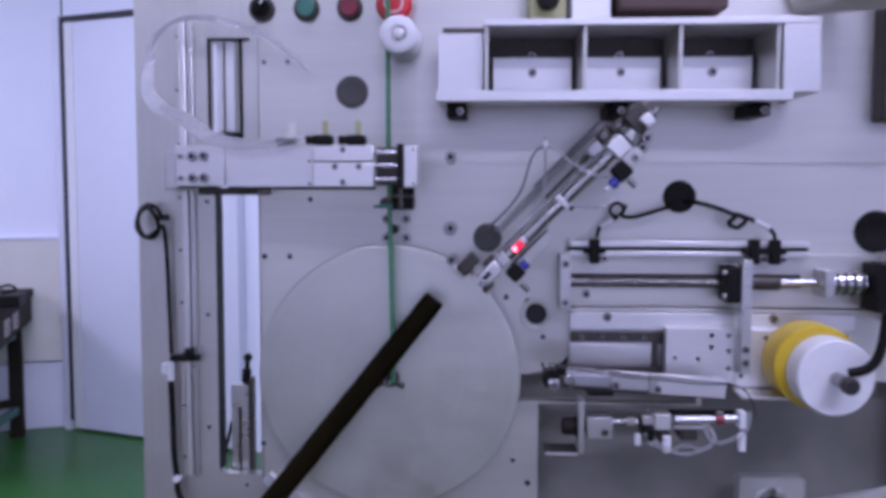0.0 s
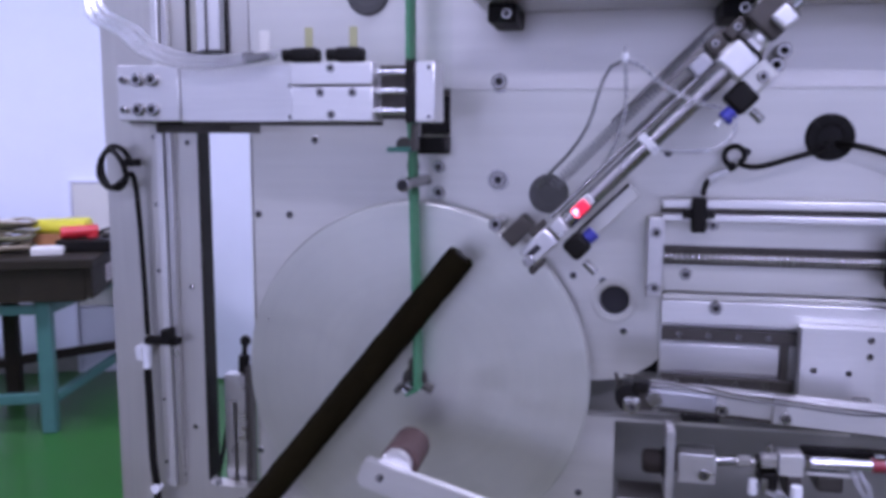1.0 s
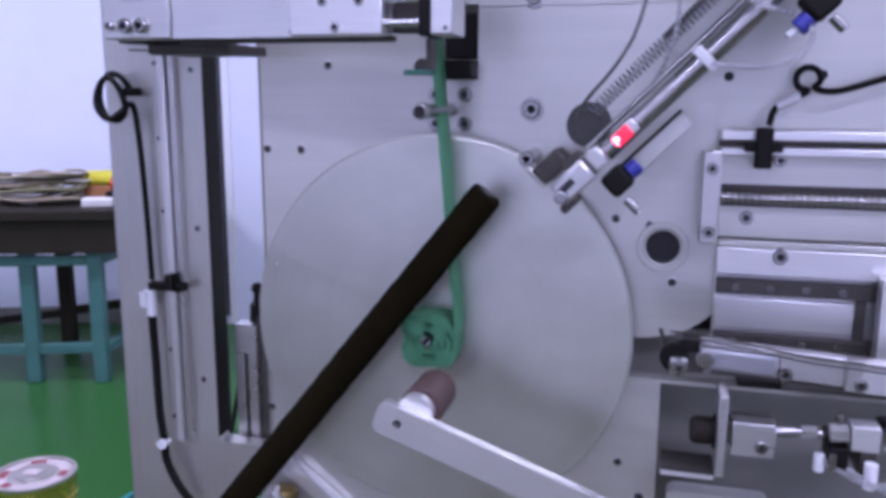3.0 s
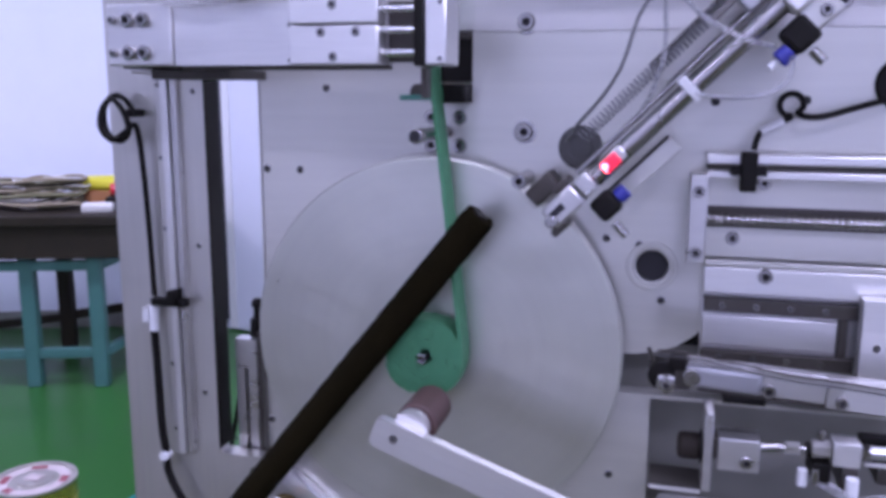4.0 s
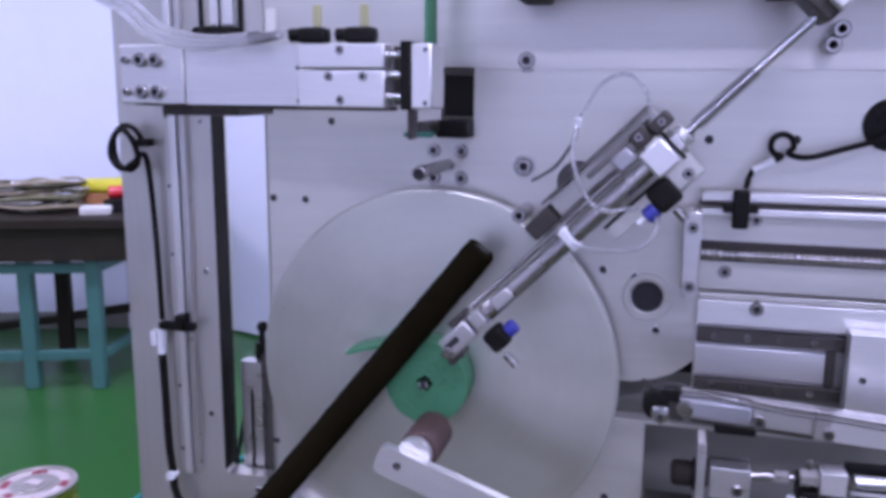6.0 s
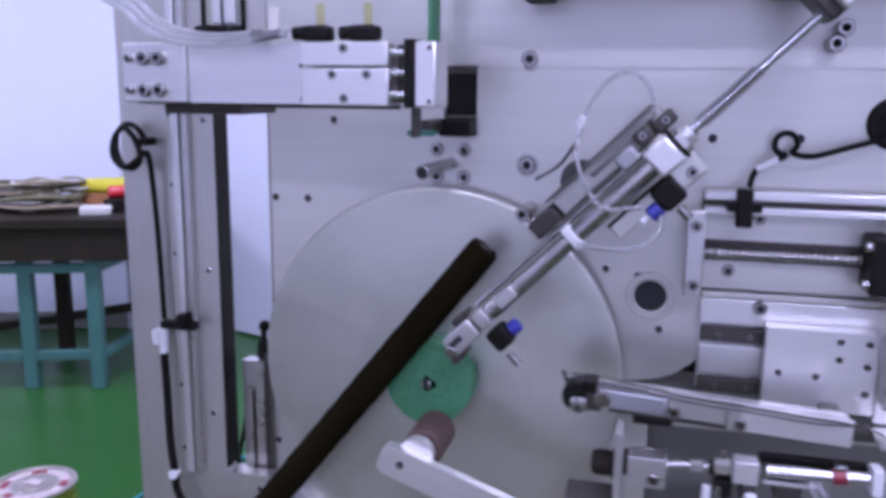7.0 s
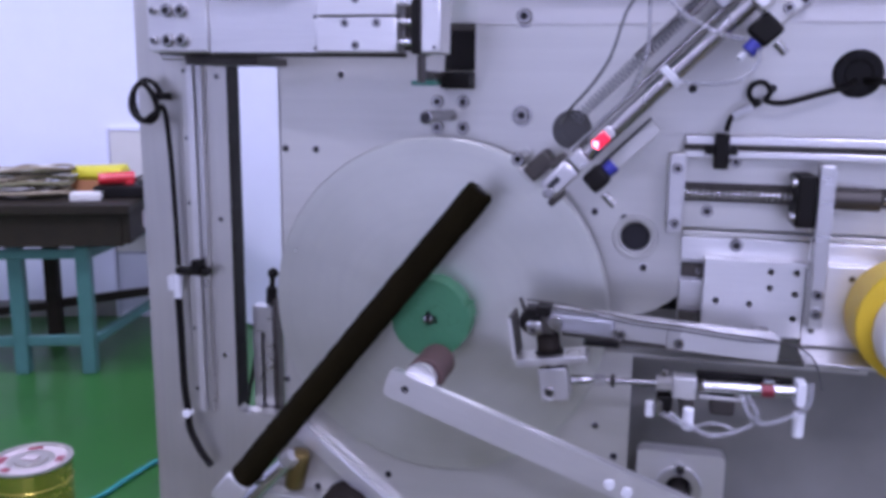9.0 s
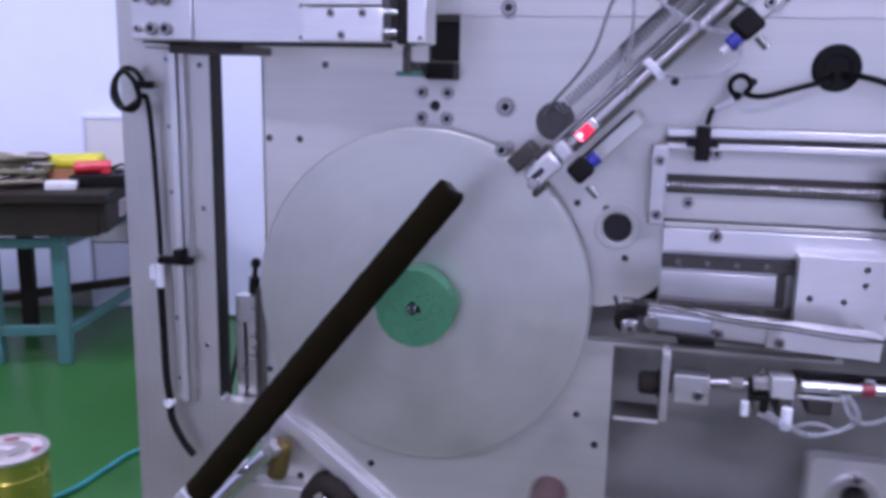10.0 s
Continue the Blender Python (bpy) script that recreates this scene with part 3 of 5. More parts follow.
def build_upper():
    # air cylinder seen through the upper slot
    c = thing("air_cylinder", "white upright air cylinder in a panel slot", "air cylinder")
    part("barrel", box(-0.2, -0.178, 0.0, 0.02, 1.272, 1.376, 0.001), WHITE, c)
    part("rod", cyl((-0.189, -0.003, 1.262), (-0.189, -0.003, 1.374), 0.0011, 12), GUNMETAL, c, "thin steel rod")
    part("head", box(-0.206, -0.171, -0.012, 0.014, 1.256, 1.27, 0.002), BLACK, c, "black cylinder head")
    part("fitting", ycyl(-0.2, 1.264, -0.012, -0.022, 0.005, 14), BLACK, c)
    part("fitting", ycyl(-0.178, 1.264, -0.012, -0.02, 0.0045, 14), BLACK, c)
    part("seal_strip", box(-0.2085, -0.2055, -0.0035, 0.0, 1.258, 1.377), BLACK, c)
    part("seal_strip", box(-0.1715, -0.1685, -0.0035, 0.0, 1.258, 1.377), BLACK, c)
    part("seal_strip", box(-0.2085, -0.1600, -0.0035, 0.0, 1.376, 1.379), BLACK, c)
    # push buttons
    def button(x, mat, word, mush=False):
        b = thing("push_button", word, "push button", (x, -0.0022 if x > 0.04 else 0, 1.412), "push buttons on the panel")
        part("bezel", lathe([(0.0148, 0.001), (0.0148, -0.004), (0.013, -0.007), (0.0115, -0.007), (0.0112, -0.002)], 0, 0, 32), GUNMETAL if not mush else RED, b)
        if mush:
            part("cap", lathe([(0.010, 0.0), (0.010, -0.012), (0.0195, -0.014), (0.0205, -0.020), (0.017, -0.026), (0.006, -0.028)], 0, 0, 32), mat, b, "red mushroom cap")
            part("cap_mark", lathe([(0.011, -0.0265), (0.011, -0.0285), (0.0092, -0.0285), (0.0092, -0.0265)], 0, 0, 28), WHITE, b)
        else:
            part("cap", lathe([(0.0110, 0.0), (0.0110, -0.008), (0.0095, -0.0105), (0.002, -0.0105)], 0, 0, 28), mat, b)
        return b
    b = button(-0.144, BLACK, "black rotary selector switch with a white mark")
    part("lever", box(-0.0035, 0.0035, -0.02, -0.0105, -0.011, 0.011, 0.0015, m=pose(0, 0, 0, 0, 40, 0)), BLACK, b, "selector lever")
    part("mark", box(-0.001, 0.001, -0.0206, -0.0195, 0.003, 0.0105, m=pose(0, 0, 0, 0, 40, 0)), WHITE, b, "white mark")
    button(-0.092, GREEN, "dark green round push button on the panel")
    button(-0.042, DARKRED, "dark red round push button on the panel")
    button(0.011, RED, "red mushroom emergency stop button", True)
    # white guide roller
    r = thing("guide_roller", "white flanged plastic guide roller on a steel pin", "roller")
    part("wheel", lathe([(0.0215, -0.004), (0.0215, -0.008), (0.013, -0.012), (0.013, -0.048), (0.0205, -0.052), (0.0205, -0.057), (0.019, -0.0585), (0.010, -0.0585), (0.0095, -0.055)], 0.0195, 1.372, 40), WHITE, r)
    part("pin", ycyl(0.0195, 1.372, 0.0, -0.0605, 0.006, 18, 0.001), ALU, r, "steel pin")
    # round plugs
    for x, z, rr, mat, word in ((-0.040, 1.317, 0.0185, GREYRUB, "grey round rubber plug in the steel panel"), (0.3355, 1.197, 0.0185, BLACK, "black round rubber grommet in the panel"),
                                (0.556, 1.158, 0.024, BLACK, "black round rubber grommet in the panel"), (0.117, 1.149, 0.0165, GREYRUB, "grey round rubber plug in the steel panel")):
        pl = thing("rubber_plug", word, "plug", (x, 0, z), "round plugs in the panel")
        part("flange", lathe([(rr, 0.001), (rr, -0.0025), (rr - 0.0015, -0.004), (rr * 0.6, -0.0042), (rr * 0.5, -0.0034), (0.001, -0.0034)], 0, 0, 36), mat, pl)
        if mat is BLACK:
            for k in range(8):
                part("rib", box(-0.0006, 0.0006, -0.0048, -0.0036, rr * 0.5, rr * 0.9, m=pose(0, 0, 0, 0, 45 * k, 0)), BLACK, pl)
    # tray with three bays
    t = thing("parts_tray", "white steel tray with three open bays on the panel", "tray")
    y0, y1 = -0.0024, -0.09
    # dark colour stands in for the shadow inside the bays
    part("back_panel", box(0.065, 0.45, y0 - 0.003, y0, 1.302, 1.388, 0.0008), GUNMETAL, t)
    part("lower_rail", box(0.062, 0.428, y1, y0 - 0.004, 1.298, 1.3035, 0.001), ALU_WHITE, t)
    part("lip", box(0.062, 0.428, y1 - 0.003, y1 - 0.0003, 1.296, 1.3075, 0.001), ALU_WHITE, t)
    part("top_rail", box(0.112, 0.455, y1, y0 - 0.004, 1.374, 1.381, 0.001), ALU_WHITE, t)
    part("side_cheek", box(0.062, 0.112, y1 + 0.03, y0 - 0.004, 1.304, 1.372, 0.0015), ALU_WHITE, t)
    part("side_cheek", box(0.417, 0.455, y1 - 0.002, y0 - 0.004, 1.304, 1.3735, 0.0015), ALU_WHITE, t)
    for x in (0.113, 0.215, 0.313, 0.412):
        part("divider", box(x, x + 0.004, y1 + 0.004, y0 - 0.004, 1.3037, 1.3738, 0.0006, m=None), STEEL, t)
    for x in (0.166, 0.264, 0.364):
        bay = part("bay_plate", box(x - 0.044, x + 0.044, -0.02, -0.014, 1.305, 1.352, 0.001), ALU_WHITE, t, "white plate in a bay")
        for z in (1.335, 1.3555):
            cap_screw(bay, x, z, -0.0054 if z > 1.352 else -0.02, 0.0048, 0.004)
    for x in (0.083, 0.255, 0.405):
        br = part("bracket", box(x - 0.011, x + 0.011, -0.06, -0.0024, 1.283, 1.2975, 0.002), BLACK, t, "black bracket below the tray")
        cap_screw(br, x + 0.004, 1.289, -0.06, 0.0045, 0.004)
    u = thing("upper_unit", "dark reddish and cream housing above the tray", "housing")
    part("base", box(0.16, 0.20, -0.05, -0.0024, 1.388, 1.44, 0.003), PALE, u, "pale yellow block")
    part("knob", ycyl(0.18, 1.408, -0.05, -0.07, 0.012, 24, 0.002), BLACK, u, "black knob")
    part("cover", box(0.255, 0.37, -0.06, -0.0024, 1.396, 1.45, 0.003), BROWN, u, "dark red brown cover")
    part("hinge_block", box(0.205, 0.25, -0.045, -0.0024, 1.386, 1.44, 0.003), ALU_WHITE, u)
    r2 = thing("take_off_roller", "grey steel roller with a pale hub", "roller")
    part("drum", cyl((0.47, -0.0024, 1.425), (0.52, -0.14, 1.405), 0.026, 32, 0.003), STEEL, r2)
    part("hub", cyl((0.5205, -0.1405, 1.4048), (0.5235, -0.15, 1.4036), 0.013, 24, 0.002), WHITE, r2)
    part("side_cover", box(0.545, 0.60, -0.03, -0.0024, 1.28, 1.45, 0.003), GUNMETAL, r2, "grey side cover")
    # clear air hoses round the slot
    h = thing("clear_hose", "clear bent air hose looped round the panel slot", "hose")
    path = [(-0.045, -0.002, 1.315), (-0.084, -0.03, 1.338), (-0.128, -0.045, 1.372), (-0.178, -0.05, 1.389), (-0.222, -0.05, 1.391), (-0.250, -0.05, 1.373), (-0.260, -0.055, 1.345),
            (-0.256, -0.075, 1.312), (-0.228, -0.115, 1.287), (-0.195, -0.130, 1.272), (-0.176, -0.134, 1.258), (-0.154, -0.136, 1.250), (-0.128, -0.136, 1.247), (-0.098, -0.132, 1.2495), (-0.072, -0.128, 1.2545)]
    for k, (dx, dz, end) in enumerate(((0.0, 0.0, 15), (0.004, 0.003, 15), (0.009, 0.006, 14))):
        part("tube", hose([(x + dx * min(1, i / 8), y + 0.002 * k, z + dz * min(1, i / 8)) for i, (x, y, z) in enumerate(path[:end]) if i > 5 * (k > 1)], 0.0023, 10), HOSE, h)


def build_arm():
    """The horizontal arm on the slide, with its gripper cylinder; the gripper head slides."""
    a = thing("strap_feeder", "aluminium arm plate with a white gripper cylinder block", "machine arm")
    part("arm_plate", sheet(rect_loop(-0.153, 0.003, 1.2075, 1.2485), [], -0.108, -0.118), ALU_WHITE, a, "", False)
    part("arm_plate", box(-0.205, -0.1535, -0.121, -0.10, 1.2075, 1.2495, 0.0012), ALU_WHITE, a)
    # web coloured dark to give the shadow line under the arm
    part("web_plate", box(-0.155, 0.0, -0.107, -0.098, 1.2045, 1.235, 0.001), GUNMETAL, a)
    part("slide_block", box(-0.252, -0.214, -0.03, -0.0105, 1.204, 1.246, 0.002), ALU, a, "slide block behind the arm")
    part("stem", box(-0.215, -0.165, -0.0975, -0.025, 1.212, 1.24, 0.002), ALU, a)
    part("under_bar", box(-0.192, -0.128, -0.090, -0.030, 1.1985, 1.2058, 0.001), GUNMETAL, a, "dark bar under the arm")
    part("gusset", box(-0.211, -0.19, -0.097, -0.03, 1.206, 1.212, 0.001), GUNMETAL, a)
    for z in (1.216, 1.2385):
        for k, x in enumerate((-0.1985, -0.1865, -0.1745)):
            cap_screw(a, x, z, -0.121, 0.0028 if k == 0 else 0.005, 0.0045)
    for x, z in ((-0.066, 1.2335), (-0.066, 1.2105)):
        cap_screw(a, x, z, -0.118, 0.0016, 0.0006)
    body = part("cylinder_body", box(-0.059, 0.0025, -0.135, -0.1185, 1.2070, 1.2315, 0.0012), ALU_WHITE, a, "white cylinder block")
    part("cylinder_body", box(-0.059, 0.0025, -0.135, -0.1185, 1.2325, 1.2485, 0.0012), ALU_WHITE, a)
    for x, z in ((-0.0285, 1.2445), (-0.0365, 1.2275), (-0.0125, 1.2275), (-0.0285, 1.2120)):
        cap_screw(a, x, z, -0.135, 0.0032, 0.0008)
    for x in (-0.0515, -0.018):
        e = part("hose_elbow", box(x - 0.009, x + 0.012, -0.133, -0.119, 1.249, 1.2595, 0.003), BLACK, a, "black elbow fitting")
        part("elbow_end", cyl((x - 0.009, -0.126, 1.2545), (x - 0.016, -0.126, 1.2545), 0.0045, 14, 0.001), BLACK, e)
        part("tag", box(x + 0.001, x + 0.007, -0.127, -0.125, 1.2597, 1.274, 0.0005), PALE, e, "small cream tag")
    part("hose_elbow", box(-0.098, -0.078, -0.13, -0.12, 1.2515, 1.2555, 0.001), BLACK, a)
    part("tag", box(-0.085, -0.078, -0.127, -0.125, 1.256, 1.272, 0.0005), CREAM, a)
    # moving gripper head, at rest close to the block
    g = thing("gripper", "white gripper jaw on twin chrome rods", "gripper", (0, 0, 0))
    part("backing", box(0.0135, 0.0195, -0.136, -0.10, 1.206, 1.250, 0.0008), BLACK, g, "black backing plate")
    part("jaw", box(0.0198, 0.0345, -0.134, -0.103, 1.2065, 1.2485, 0.0015), ALU_WHITE, g)
    for z in (1.2145, 1.2285, 1.2415):
        part("rod", cyl((-0.025, -0.127, z), (0.0135, -0.127, z), 0.0026, 14), CHROME, g, "chrome rod")
    # filler added to keep the gap behind the rods dark
    part("slide_bar", box(-0.02, 0.0132, -0.116, -0.109, 1.2090, 1.2475, 0.0008), GUNMETAL, g, "dark filler behind the rods")
    part("blade", box(0.0135, 0.0165, -0.12, -0.105, 1.186, 1.2055, 0.0005), GUNMETAL, g, "dark hanging blade")
    cap_screw(g, 0.030, 1.2445, -0.134, 0.0016, 0.0006)
    cap_screw(g, 0.030, 1.2105, -0.134, 0.0016, 0.0006)
    # cutter in the panel opening
    c = thing("strap_cutter", "black cutter block, with the panel opening's dark interior filled in", "cutter")
    # flush black box stands in for the dark interior of the opening
    part("block", box(0.006, 0.031, 0.004, 0.03, 1.198, 1.236, 0.001), BLACK, c)
    part("lower_block", box(0.006, 0.0315, -0.022, 0.02, 1.182, 1.196, 0.002), BLACK, c)
    part("top_cover", box(0.0055, 0.0315, 0.0015, 0.0035, 1.2305, 1.2365, 0.0003), GUNMETAL, c)
    part("knife", box(-0.008, 0.012, -0.06, -0.046, 1.184, 1.188, 0.0006), GREEN, c, "green edged knife")
    part("fitting", ycyl(0.004, 1.19, -0.02, -0.055, 0.006, 16, 0.001), GUNMETAL, c)
    # cable loop and clamp
    k = thing("sensor_cable", "black sensor cable coiled in a loop and clipped to the rail", "cable")
    loop = [(-0.262, -0.012, 1.17), (-0.268, -0.016, 1.183), (-0.278, -0.018, 1.186), (-0.287, -0.018, 1.178), (-0.289, -0.018, 1.165), (-0.283, -0.02, 1.152), (-0.272, -0.02, 1.148), (-0.264, -0.02, 1.156),
            (-0.266, -0.022, 1.172), (-0.275, -0.024, 1.183), (-0.285, -0.024, 1.176), (-0.287, -0.026, 1.16), (-0.277, -0.026, 1.149), (-0.267, -0.022, 1.155), (-0.2605, -0.014, 1.16), (-0.2585, -0.01, 1.12), (-0.2575, -0.008, 1.06), (-0.2565, -0.008, 1.01)]
    part("upper_run", hose(loop, 0.0025, 8), BLACK, k)
    part("clip", box(-0.266, -0.257, -0.02, -0.004, 1.168, 1.175, 0.0015), BLACK, k)
    part("sensor", box(-0.256, -0.222, -0.016, -0.006, 1.0025, 1.0095, 0.001), BLACK, k, "black sensor clamp")
    part("sensor_tip", box(-0.237, -0.229, -0.02, -0.006, 1.005, 1.018, 0.001), BLACK, k)
    part("plug", cyl((-0.2565, -0.009, 1.0015), (-0.256, -0.012, 0.978), 0.0042, 12, 0.001), WHITE, k, "white plug")
    part("plug_clip", box(-0.268, -0.261, -0.012, -0.001, 0.985, 0.999, 0.001), WHITE, k)
    part("lower_run", hose([(-0.256, -0.012, 0.978), (-0.255, -0.012, 0.94), (-0.2535, -0.013, 0.89), (-0.2505, -0.013, 0.862), (-0.2500, -0.012, 0.8440), (-0.2390, -0.012, 0.8210), (-0.2290, -0.010, 0.8060)], 0.0037, 10), BLACK, k)
    part("tie", lathe([(0.0044, -0.0185), (0.0044, -0.0095)], -0.2504, 0.8615, 14), WHITE, k, "white cable tie")


# ---------------------------------------------------------------- winding disc and strap
def build_disc():
    d = thing("winding_disc", "large round turned steel winding disc", "disc", (0.004, 0, 0.989))
    part("plate", lathe([(0.04, -0.001), (0.04, -0.012), (0.1505, -0.012), (0.1515, -0.013), (0.1515, -0.019), (0.1503, -0.0202), (0.002, -0.0202)], 0, 0, 128), DISC, d)
    part("rim", lathe([(0.1522, -0.0125), (0.1522, -0.0185), (0.1508, -0.0185), (0.1508, -0.0125)], 0, 0, 128), STEEL, d, "steel rim")
    s = thing("spindle", "small steel spindle with a forked tip and claws", "spindle", (CX, 0, CZ))
    part("hub", lathe([(0.0105, -0.0203), (0.0105, -0.026), (0.008, -0.028), (0.002, -0.028)], 0, 0, 24), GUNMETAL, s)
    for sgn in (-1, 1):
        part("prong", box(sgn * 0.0026 - 0.001, sgn * 0.0026 + 0.001, -0.0545, -0.028, -0.0032, 0.0032, 0.0008), CHROME, s, "bright prong")
    part("core", box(-0.0015, 0.0015, -0.051, -0.028, -0.0034, 0.0034, 0.0004), BORE, s)
    for k in range(3):
        part("claw", box(0.009, 0.019, -0.034, -0.0203, -0.0022, 0.0022, 0.001, m=pose(0, 0, 0, 0, 30 + 120 * k, 0)), GUNMETAL, s, "dark claw")
    t = thing("foam_roller", "long black foam covered roller held at a slant", "roller")
    a, b = Vector((0.0535, 0, 1.1025)), Vector((-0.163, 0, 0.8305))
    u = (b - a).normalized()
    bm = hose([a.lerp(b, k / 60) for k in range(61)], 0.0122, 36, None, 1)
    for v in bm.verts:
        along = (v.co - a).dot(u)
        out = v.co - a - u * along
        worn = 0.95 + 0.05 * min(1.0, along / 0.006)
        v.co = a + u * along + out * (worn + 0.05 * noise.noise(v.co * 90) + 0.03 * noise.noise(v.co * 260))
        if along < 0.002:
            v.co += u * 0.0022 * noise.noise(v.co * 150)
    part("sleeve", bm, FOAM, t)
    part("end_plug", cyl(a - u * 0.0008, a + u * 0.001, 0.006, 20), BLACK, t)
    part("clamp_block", box(-0.012, 0.012, -0.012, 0.012, -0.030, 0.0, 0.002, m=Matrix.Translation(b) @ pose(0, 0, 0, 0, 39, 0)), ALU_WHITE, t, "white clamp block")
    part("shaft", cyl((-0.178, -0.006, 0.812), (-0.178, 0.21, 0.812), 0.006, 16, 0.001), CHROME, t, "steel shaft")
    m = thing("roller_cylinder", "slanted steel air cylinder below the foam roller", "air cylinder")
    part("barrel", cyl((-0.192, -0.03, 0.772), (-0.139, -0.03, 0.829), 0.0080, 24, 0.001), CHROME, m)
    part("head", cyl((-0.139, -0.03, 0.829), (-0.131, -0.03, 0.838), 0.0085, 6, 0.001), ALU, m)
    part("brass_fitting", cyl((-0.128, -0.02, 0.838), (-0.136, -0.02, 0.800), 0.010, 24, 0.003), DULLGOLD, m, "dull brass bushing")
    part("mount", box(-0.2, -0.09, -0.02, 0.0, 0.76, 0.79, 0.002), STEEL, m)
    kb = thing("hand_wheel", "dark grey knurled wheel on the panel", "wheel", (-0.086, 0, 0.777))
    part("wheel", lathe([(0.026, 0.0), (0.026, -0.02), (0.024, -0.023), (0.013, -0.023), (0.0125, -0.018), (0.004, -0.018)], 0, 0, 40), STOPRUB, kb)
    cap_screw(kb, 0.0, 0.004, -0.018, 0.004, 0.005)
    g = thing("chute_strip", "bright bent steel strip below the disc", "strip")
    part("strip", box(-0.072, 0.085, -0.010, 0.0, -0.0085, 0.0085, 0.002, m=slant(-0.088, 0.818, -38)), ALU_WHITE, g)
    n = thing("guide_pin", "short steel guide pin with a black bore", "pin")
    part("pin", lathe([(0.0048, 0.03), (0.0048, -0.070), (0.0055, -0.071), (0.0055, -0.083), (0.005, -0.0845), (0.0040, -0.0845), (0.0038, -0.0825)], 0.011, 1.1595, 24, caps=False), SCREW, n)
    part("bore", ycyl(0.011, 1.1595, -0.06, -0.083, 0.0039, 18), BORE, n, "black bore")
    return t, n, s


SEG, H_LAYER, R0, WOUND, TAIL = 0.0095, 0.0026, 0.0055, 1.12, 0.262
R1 = math.sqrt(R0 * R0 + WOUND * H_LAYER / math.pi)


def reel_radius(length):
    return math.sqrt(R0 * R0 + max(0.0, length) * H_LAYER / math.pi)


def wound_length(t):
    """How much strap lies on the spindle at t seconds."""
    if t < 4.0:
        r = R0 + (R1 - R0) * min(1.0, max(0.0, (t - 0.9) / 3.1))
        return (r * r - R0 * R0) * math.pi / H_LAYER
    free = ((5.1, 0.0), (5.2, 0.035), (5.4, 0.085), (5.7, 0.135), (6.5, TAIL + 0.02))
    extra = 0.0
    for (ta, la), (tb, lb) in zip(free, free[1:]):
        if t > ta:
            extra = la + (lb - la) * min(1.0, (t - ta) / (tb - ta))
    return WOUND + extra


def swing(t):
    """The angle of the point where the strap leaves the reel."""
    keys = ((5.1, 0), (5.2, 5), (5.3, 17), (5.4, 33), (5.5, 47), (5.6, 74), (5.7, 92), (6.1, 90), (6.5, 60))
    if t <= 5.1:
        return 0.0
    for (ta, a), (tb, b) in zip(keys, keys[1:]):
        if t <= tb:
            return a + (b - a) * (t - ta) / (tb - ta)
    return 60.0


def strap_pose(a, t):
    """The pose of the strap's piece at length a from its end, at t seconds."""
    w = wound_length(t)
    cut = t > 5.1 and a < WOUND + TAIL
    phi = radians(swing(t)) if t > 5.1 else 0.0
    r = reel_radius(min(w, WOUND + TAIL))
    if a < w and a < WOUND + TAIL:
        rho = reel_radius(a)
        ang = phi - 2 * math.pi / H_LAYER * (reel_radius(w) - rho)
        return pose(CX + rho * math.cos(ang), -0.036, CZ + rho * math.sin(ang), 0, -math.degrees(ang), 0)
    s = a - w
    if t > 5.1 and not cut:
        s, r, phi = a - WOUND, R1, 0.0
    qx, qz = CX + r * math.cos(phi), CZ + r * math.sin(phi)
    if not cut:
        px, pz = 0.006, 1.25
        line = math.hypot(px - qx, pz - qz)
        if s > line:
            return pose(px, -0.036, pz + s - line, 0, 0, 0)
        lean = math.degrees(math.atan2(qx - px, pz - qz))
        return pose(qx + (px - qx) * s / line, -0.036, qz + (pz - qz) * s / line, 0, -lean, 0)
    bend = 3.4 * min(1.0, max(0.0, (t - 5.2) / 0.3))
    x, z, n = qx, qz, 12
    head = math.pi / 2 + phi + radians(5)
    for k in range(n):
        at = head + bend * s * (k + 0.5) / n
        x, z = x + s / n * math.cos(at), z + s / n * math.sin(at)
    return pose(x, -0.036, z, 0, -math.degrees(head + bend * s) + 90, 0)


STRAP_COUNT = int((WOUND + TAIL + 0.17) / SEG)


def build_strap():
    st = thing("green_strap", "green woven strap running down and winding on the spindle", "strap")
    meshes = []
    for half, wide, reach in ((0.0014, 0.0125, 0.64), (0.0012, 0.0122, 0.58)):
        bm = box(-half, half, -wide, wide, -SEG * reach, SEG * reach)
        me = bpy.data.meshes.new("strap_piece")
        bm.to_mesh(me)
        bm.free()
        me.materials.append(STRAP)
        meshes.append(me)
    out = []
    for i in range(STRAP_COUNT):
        o = new("strap_piece", meshes[i % 2])
        o.parent = st
        out.append(o)
    return out


# ---------------------------------------------------------------- slanted cylinder
STROKE = 0.0985
SLOPE = 45.0
UP = Vector((math.cos(radians(SLOPE)), 0, math.sin(radians(SLOPE))))


